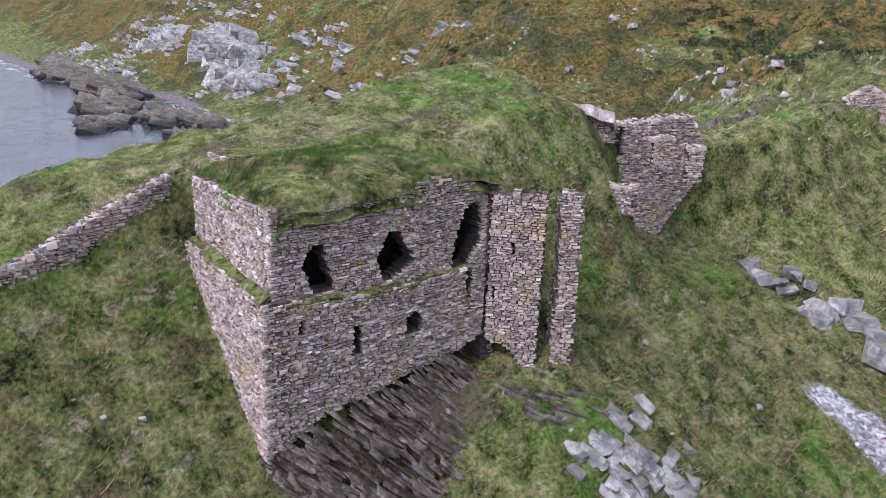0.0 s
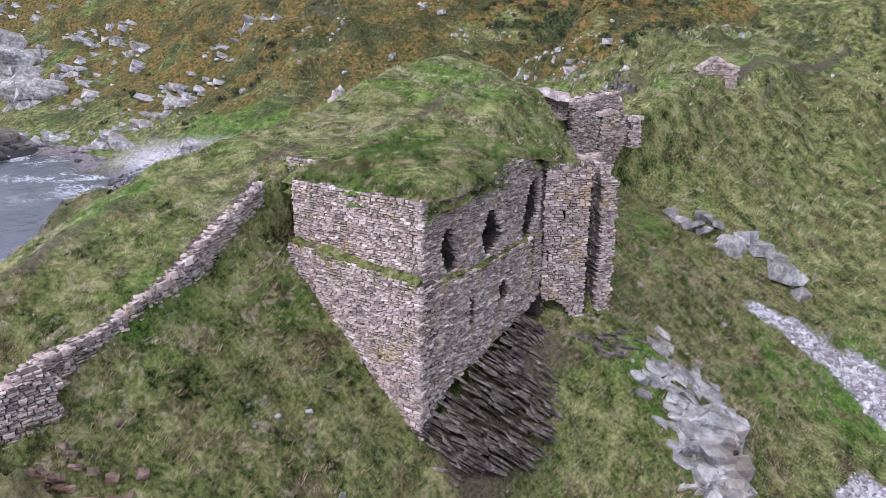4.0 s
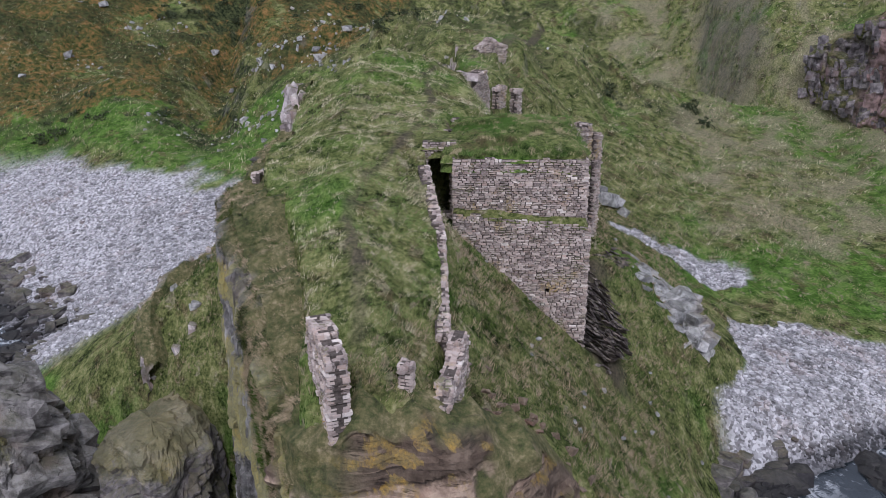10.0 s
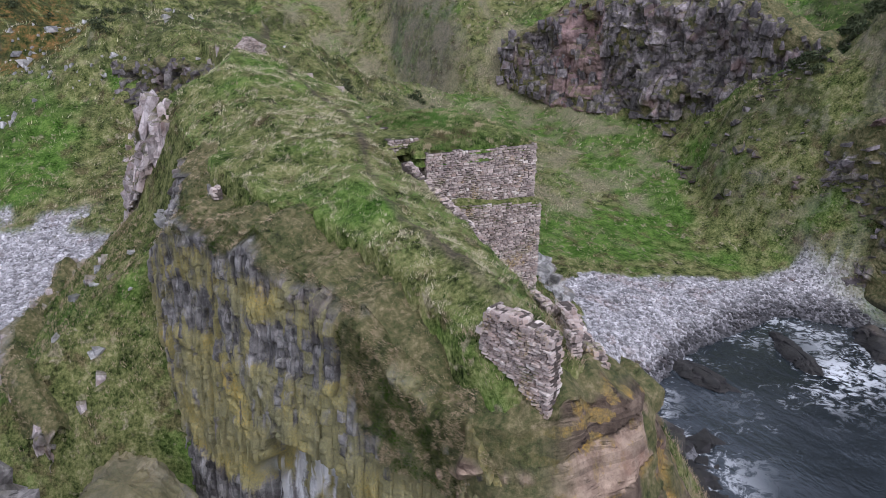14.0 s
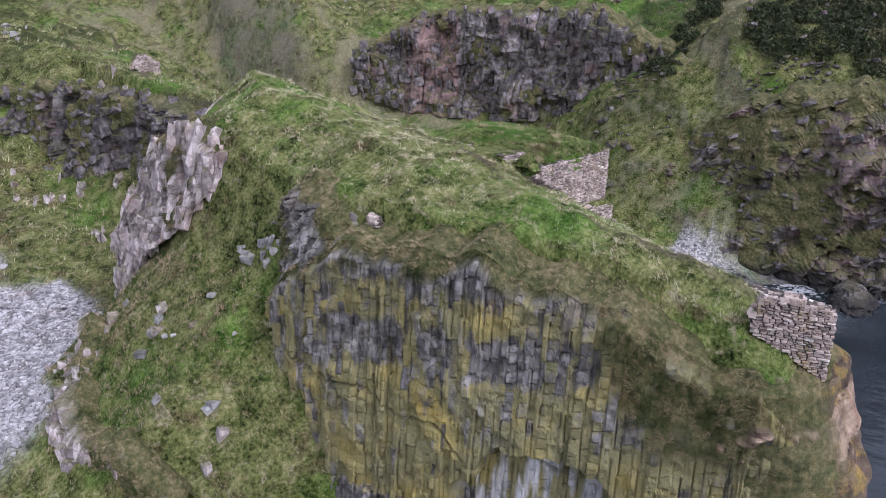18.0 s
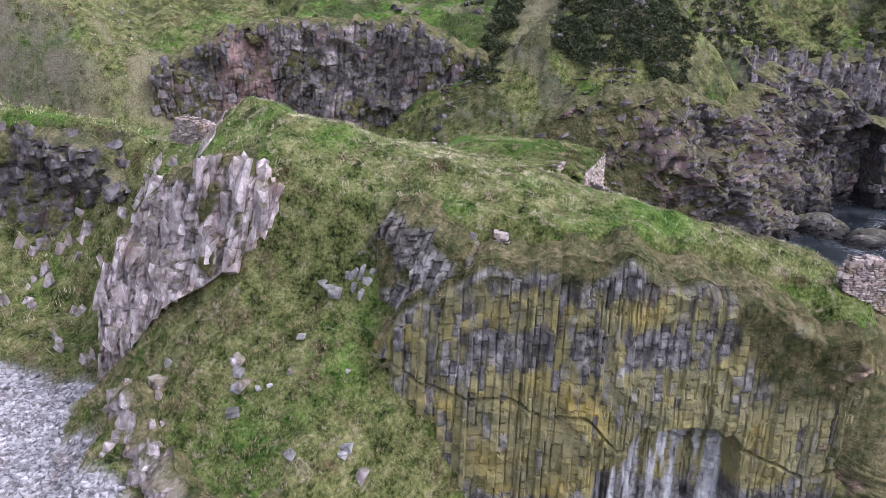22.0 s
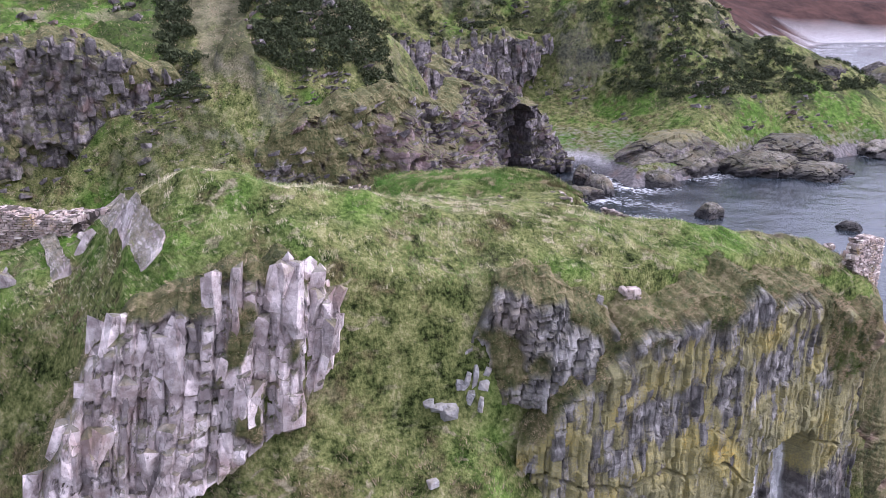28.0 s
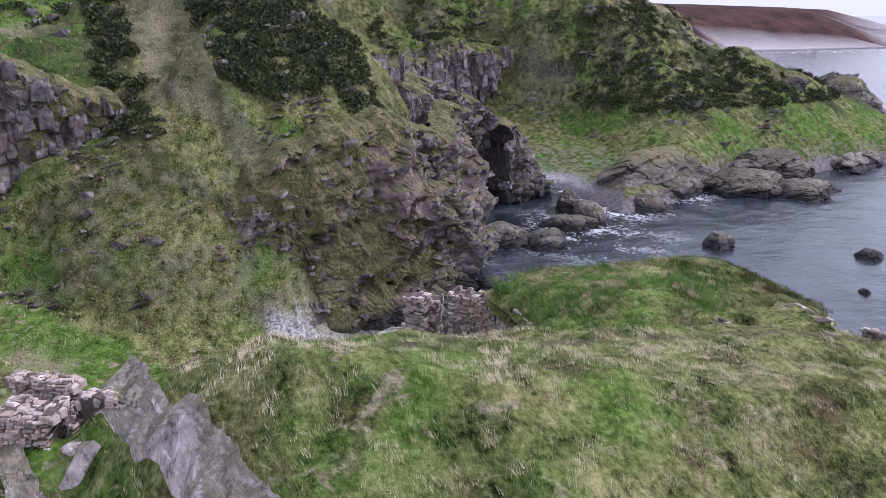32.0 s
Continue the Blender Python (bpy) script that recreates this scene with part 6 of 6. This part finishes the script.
for x, y, s in ((-21.0, 11.6, 0.55), (-21.0, 12.1, 0.45), (-20.9, 12.5, 0.35), (-15.3, -8.8, 0.5), (-15.6, -8.0, 0.35), (-15.9, -7.2, 0.3), (-15.2, -9.6, 0.45), (-16.2, -6.4, 0.3)):
    boulder(x, y, s, "pale stone caught on the cliff edge", "stones on the cliff edge")
for k in range(60):
    x, y = rnd.uniform(-6, 10), rnd.uniform(-14, 30)
    if ground_at(x, y) > -2 and not (-8 < x < 3.5 and 0 < y < 15):
        boulder(x, y, rnd.uniform(0.08, 0.22), "small pale stone in the grass", "small stones in the grass")
for k in range(16):
    boulder(rnd.uniform(-110, -40), rnd.uniform(84, 130), rnd.uniform(0.4, 1.1), "grey rock on the ferny hillside", "rocks on the far hillside")
for k in range(18):
    boulder(rnd.uniform(-34, -8), rnd.uniform(62, 104), rnd.uniform(0.3, 0.9), "pale rock on the steep hillside", "rocks on the far hillside")

pebbles, r2 = Heap(), np.random.RandomState(5)
SMALL = []
for k in range(6):
    me = chunk(600 + k, 1, 0.8, 0.6, 5)
    SMALL.append((np.array([v.co[:] for v in me.vertices]), [tuple(p.vertices) for p in me.polygons]))
    bpy.data.meshes.remove(me)


def strew(count, x0, x1, y0, y1, mask, lo, hi):
    xs, ys = r2.uniform(x0, x1, count), r2.uniform(y0, y1, count)
    for x, y in zip(xs, ys):
        i, j = np.searchsorted(XS, x), np.searchsorted(YS, y)
        if mask[min(j, len(YS) - 1), min(i, len(XS) - 1)] < r2.uniform(0.3, 0.8):
            continue
        z = ground_at(x, y)
        if z < SEA - 0.2:
            continue
        s = lo + (hi - lo) * r2.rand() ** 3
        v, f = SMALL[r2.randint(6)]
        a = r2.uniform(0, 6.28)
        c, n = math.cos(a), math.sin(a)
        w = v * s
        pebbles.add(np.stack([x + w[:, 0] * c - w[:, 1] * n, y + w[:, 0] * n + w[:, 1] * c, z + w[:, 2] + s * 0.15], -1), f)


strew(16000, 10, 50, 8, 36, BEACH, 0.07, 0.32)
strew(18000, -48, -18, 14, 52, BEACH, 0.06, 0.3)
strew(9000, -110, -48, 20, 70, BEACH, 0.1, 0.4)
tagged(new("pebbles", pebbles.mesh("pebbles", PEBBLE)), "pale grey beach cobbles and scree stones", "pebbles", kind="stuff")


# ------------------------------------------------------------ plants
def tufts(name, label, count, x0, x1, y0, y1, height, low, high, blades, spread, seed, material, keep_out=None, ground_z=None):
    r = np.random.RandomState(seed)
    x, y = r.uniform(x0, x1, count), r.uniform(y0, y1, count)
    i = np.clip(np.searchsorted(XS, x), 1, len(XS) - 1)
    j = np.clip(np.searchsorted(YS, y), 1, len(YS) - 1)
    u, v = (x - XS[i - 1]) / (XS[i] - XS[i - 1]), (y - YS[j - 1]) / (YS[j] - YS[j - 1])
    z = (GZ[j - 1, i - 1] * (1 - u) + GZ[j - 1, i] * u) * (1 - v) + (GZ[j, i - 1] * (1 - u) + GZ[j, i] * u) * v
    ok = (BEACH[j, i] < 0.3) & (PATH_MASK[j, i] < 0.3) & (STEEP[j, i] < 1.9) & (z > low) & (z < high)
    if ground_z is not None:
        z, ok = ground_z(x, y), np.ones(count, bool)
    ok &= fbm(x, y, 1.6, 3, seed) > -0.55
    if keep_out is not None:
        ok &= ~keep_out(x, y)
    x, y, z = x[ok], y[ok], z[ok]
    size = height * (0.55 + 0.9 * r.rand(len(x)) ** 2) * (0.75 + 0.5 * vnoise(x / 3, y / 3, seed))
    lean = fbm(x, y, 6, 2, seed + 2) * 1.2 + 0.6
    n = len(x)
    X, Y, Z, S = (np.repeat(a, blades) for a in (x, y, z, size))
    a = r.uniform(0, 2 * np.pi, n * blades)
    d = spread * np.sqrt(r.rand(n * blades))
    bx, by = X + np.cos(a) * d, Y + np.sin(a) * d
    w = S * r.uniform(0.024, 0.05, n * blades)
    b = r.uniform(0, 2 * np.pi, n * blades)
    h = S * r.uniform(0.6, 1.1, n * blades)
    wind = np.repeat(lean, blades)
    tx = bx + np.cos(a) * h * 0.45 + np.cos(wind) * h * 0.6
    ty = by + np.sin(a) * h * 0.45 + np.sin(wind) * h * 0.6
    co = np.stack([np.stack([bx + np.cos(b) * w, by + np.sin(b) * w, Z - 0.06], -1), np.stack([bx - np.cos(b) * w, by - np.sin(b) * w, Z - 0.06], -1), np.stack([tx, ty, Z + h * 0.75], -1)], 1).reshape(-1, 3)
    me = bpy.data.meshes.new(name)
    me.from_pydata(co, [], np.arange(len(co)).reshape(-1, 3))
    me.materials.append(material)
    return tagged(new(name, me), label, "grass", kind="stuff")


def face_tufts(face, label, count, height, seed, material, blades=9):
    """Grass that hangs on the turfed parts of a rock face."""
    r, co = np.random.RandomState(seed), FACES[face].reshape(-1, 3)
    at = np.flatnonzero(TURFED[face] > 0.45)
    p = np.repeat(co[r.choice(at, count)] + r.uniform(-0.06, 0.06, (count, 3)), blades, 0)
    n = len(p)
    a, h = r.uniform(0, 2 * np.pi, n), height * r.uniform(0.5, 1.2, n)
    base = p + np.stack([np.cos(a), np.sin(a), 0 * a], -1) * 0.1
    wide = np.stack([-np.sin(a), np.cos(a), 0 * a], -1) * (h * 0.05)[:, None]
    tip = base + np.stack([np.cos(a) * h * 0.5 - h * 0.35, np.sin(a) * h * 0.5, h * r.uniform(0.1, 0.7, n)], -1)
    me = soup("grass_tufts", np.stack([base - wide, base + wide, tip], 1).reshape(-1, 3), np.arange(3 * n).reshape(-1, 3), material)
    return tagged(new("grass_tufts", me), label, "grass", kind="stuff")


def headland(x, y):
    return (x > -36) & (x < 34) & (y > -20) & (y < 44)


def house(x, y):
    return (x > -7.9) & (x < 0.6) & (y > -0.7) & (y < 12.3)


tufts("grass_tufts", "long windblown green and straw grass on the headland", 52000, -24, 14, -18.4, 36, 0.185, 16.2, 30, 13, 0.15, 71, BLADE, house)
tufts("grass_tufts", "short dark green grass with tan clumps on the steep slopes", 52000, -30, 16, -18.4, 36, 0.2, 3, 16.4, 10, 0.15, 76, SLOPE_BLADE, house)
tufts("grass_tufts", "windblown grass on the turf over the vaults", 5200, -8.0, 0.1, -0.02, 12.0, 0.26, 0, 99, 11, 0.15, 72, ROOF_BLADE, None, roof_height)
tufts("grass_tufts", "rough grass on the slopes round the headland", 22000, -36, 34, -18, 60, 0.36, -1, 16.5, 7, 0.3, 73, SLOPE_BLADE, house)
tufts("dead_tussocks", "pale withered grass clumps dotted over the steep slopes", 17000, -32, 18, -18.4, 40, 0.22, 2, 17.0, 20, 0.15, 81, TUSSOCK, house)
tufts("dead_tussocks", "pale withered grass clumps on the headland top", 1600, -22, 6, -17, 36, 0.18, 16.5, 30, 16, 0.2, 82, TUSSOCK, house)
tufts("rush_tufts", "dark green rush clumps in the slopes", 20000, -32, 18, -18.4, 40, 0.2, 2, 17.5, 15, 0.28, 83, RUSH, house)
tufts("dead_tussocks", "pale withered grass clumps on the valley and hillsides", 15000, -110, 130, -90, 130, 0.4, 2, 60, 12, 0.42, 84, TUSSOCK, headland)
tufts("rush_tufts", "dark green clumps on the valley and hillsides", 14000, -110, 130, -90, 130, 0.6, 2, 60, 10, 0.6, 85, RUSH, headland)
face_tufts("cliff_columns", "brownish grass hanging over the cliff columns", 9000, 0.2, 91, SLOPE_BLADE)
face_tufts("crag_pale", "grass tufts in the ledges of the pale crag", 1600, 0.2, 92, SLOPE_BLADE)
face_tufts("crag_upper", "grass tufts on the grey rock band", 1500, 0.2, 93, SLOPE_BLADE)
face_tufts("crag_ramp", "grass tufts along the pale rock edge", 2200, 0.22, 94, SLOPE_BLADE)
tufts("grass_tufts", "coarse grass on the far slopes", 24000, -120, 70, 36, 130, 0.6, 1, 60, 7, 0.6, 74, BLADE)
tufts("grass_tufts", "rough grass and heather on the eastern hills", 26000, 48, 190, -110, 60, 0.7, 1, 70, 6, 0.7, 75, SLOPE_BLADE)


def bushes(name, label, spots, material, leaves=88, leaf=0.085, seed=9):
    r = np.random.RandomState(seed)
    n = len(spots)
    sp = np.repeat(np.array(spots), leaves, 0)
    d = r.normal(size=(n * leaves, 3))
    d /= np.linalg.norm(d, axis=1)[:, None]
    d[:, 2] = np.abs(d[:, 2]) * 0.8
    c = sp[:, :3] + d * sp[:, 3:4] * r.uniform(0.45, 1.05, (n * leaves, 1))
    a = r.normal(size=(n * leaves, 3)) * leaf * sp[:, 3:4] * 1.6
    b = r.normal(size=(n * leaves, 3)) * leaf * sp[:, 3:4] * 1.6
    co = np.stack([c - a, c + a, c + b], 1).reshape(-1, 3)
    me = bpy.data.meshes.new(name)
    me.from_pydata(co, [], np.arange(len(co)).reshape(-1, 3))
    me.materials.append(material)
    return tagged(new(name, me), label, "shrubs", kind="stuff")


spots = []
while len(spots) < 5600:
    x, y = rnd.uniform(56, 215), rnd.uniform(-150, 80)
    z = ground_at(x, y)
    strip = y - 0.12 * (x - 60)
    if x < 100:
        nose = 64 + (y + 12) * 0.5 < x < 92 and -14 < y < -1
        clear = nose or 20 < strip < 27.5 or (strip > 32 and float(fbm(np.array(x), np.array(y), 14, 3, 56)) < 0.35)
        if clear and rnd.random() > 0.03:
            continue
    if z > (9 if x > 108 and y < -55 else 19) and float(fbm(np.array(x), np.array(y), 16, 4, 55)) > -0.12:
        spots.append((x, y, z - 0.1, rnd.uniform(0.6, 1.7)))
near_count = len(spots) + 1900
while len(spots) < near_count:
    x, y = rnd.uniform(59, 104), rnd.uniform(-10, 37)
    z, strip = ground_at(x, y), y - 0.12 * (x - 60)
    patch = float(fbm(np.array(x), np.array(y), 9, 3, 58))
    if z > 19.5 and ((28 < strip < 32.5 and patch > -0.5) or (strip < 19.8 and x - 0.4 * y > 57 and patch > -0.2 and not (x < 86 and y < 0))):
        spots.append((x, y, z - 0.1, rnd.uniform(0.5, 1.4)))
bushes("gorse_bushes", "dense dark green gorse covering the hillside", spots, GORSE)
spots = []
while len(spots) < 420:
    x, y = rnd.uniform(-150, 30), rnd.uniform(74, 150)
    if float(fbm(np.array(x), np.array(y), 18, 3, 57)) > 0.25:
        spots.append((x, y, ground_at(x, y) - 0.1, rnd.uniform(0.5, 1.5)))
bushes("gorse_bushes", "scattered dark gorse and bramble on the inland hill", spots, GORSE, seed=10)
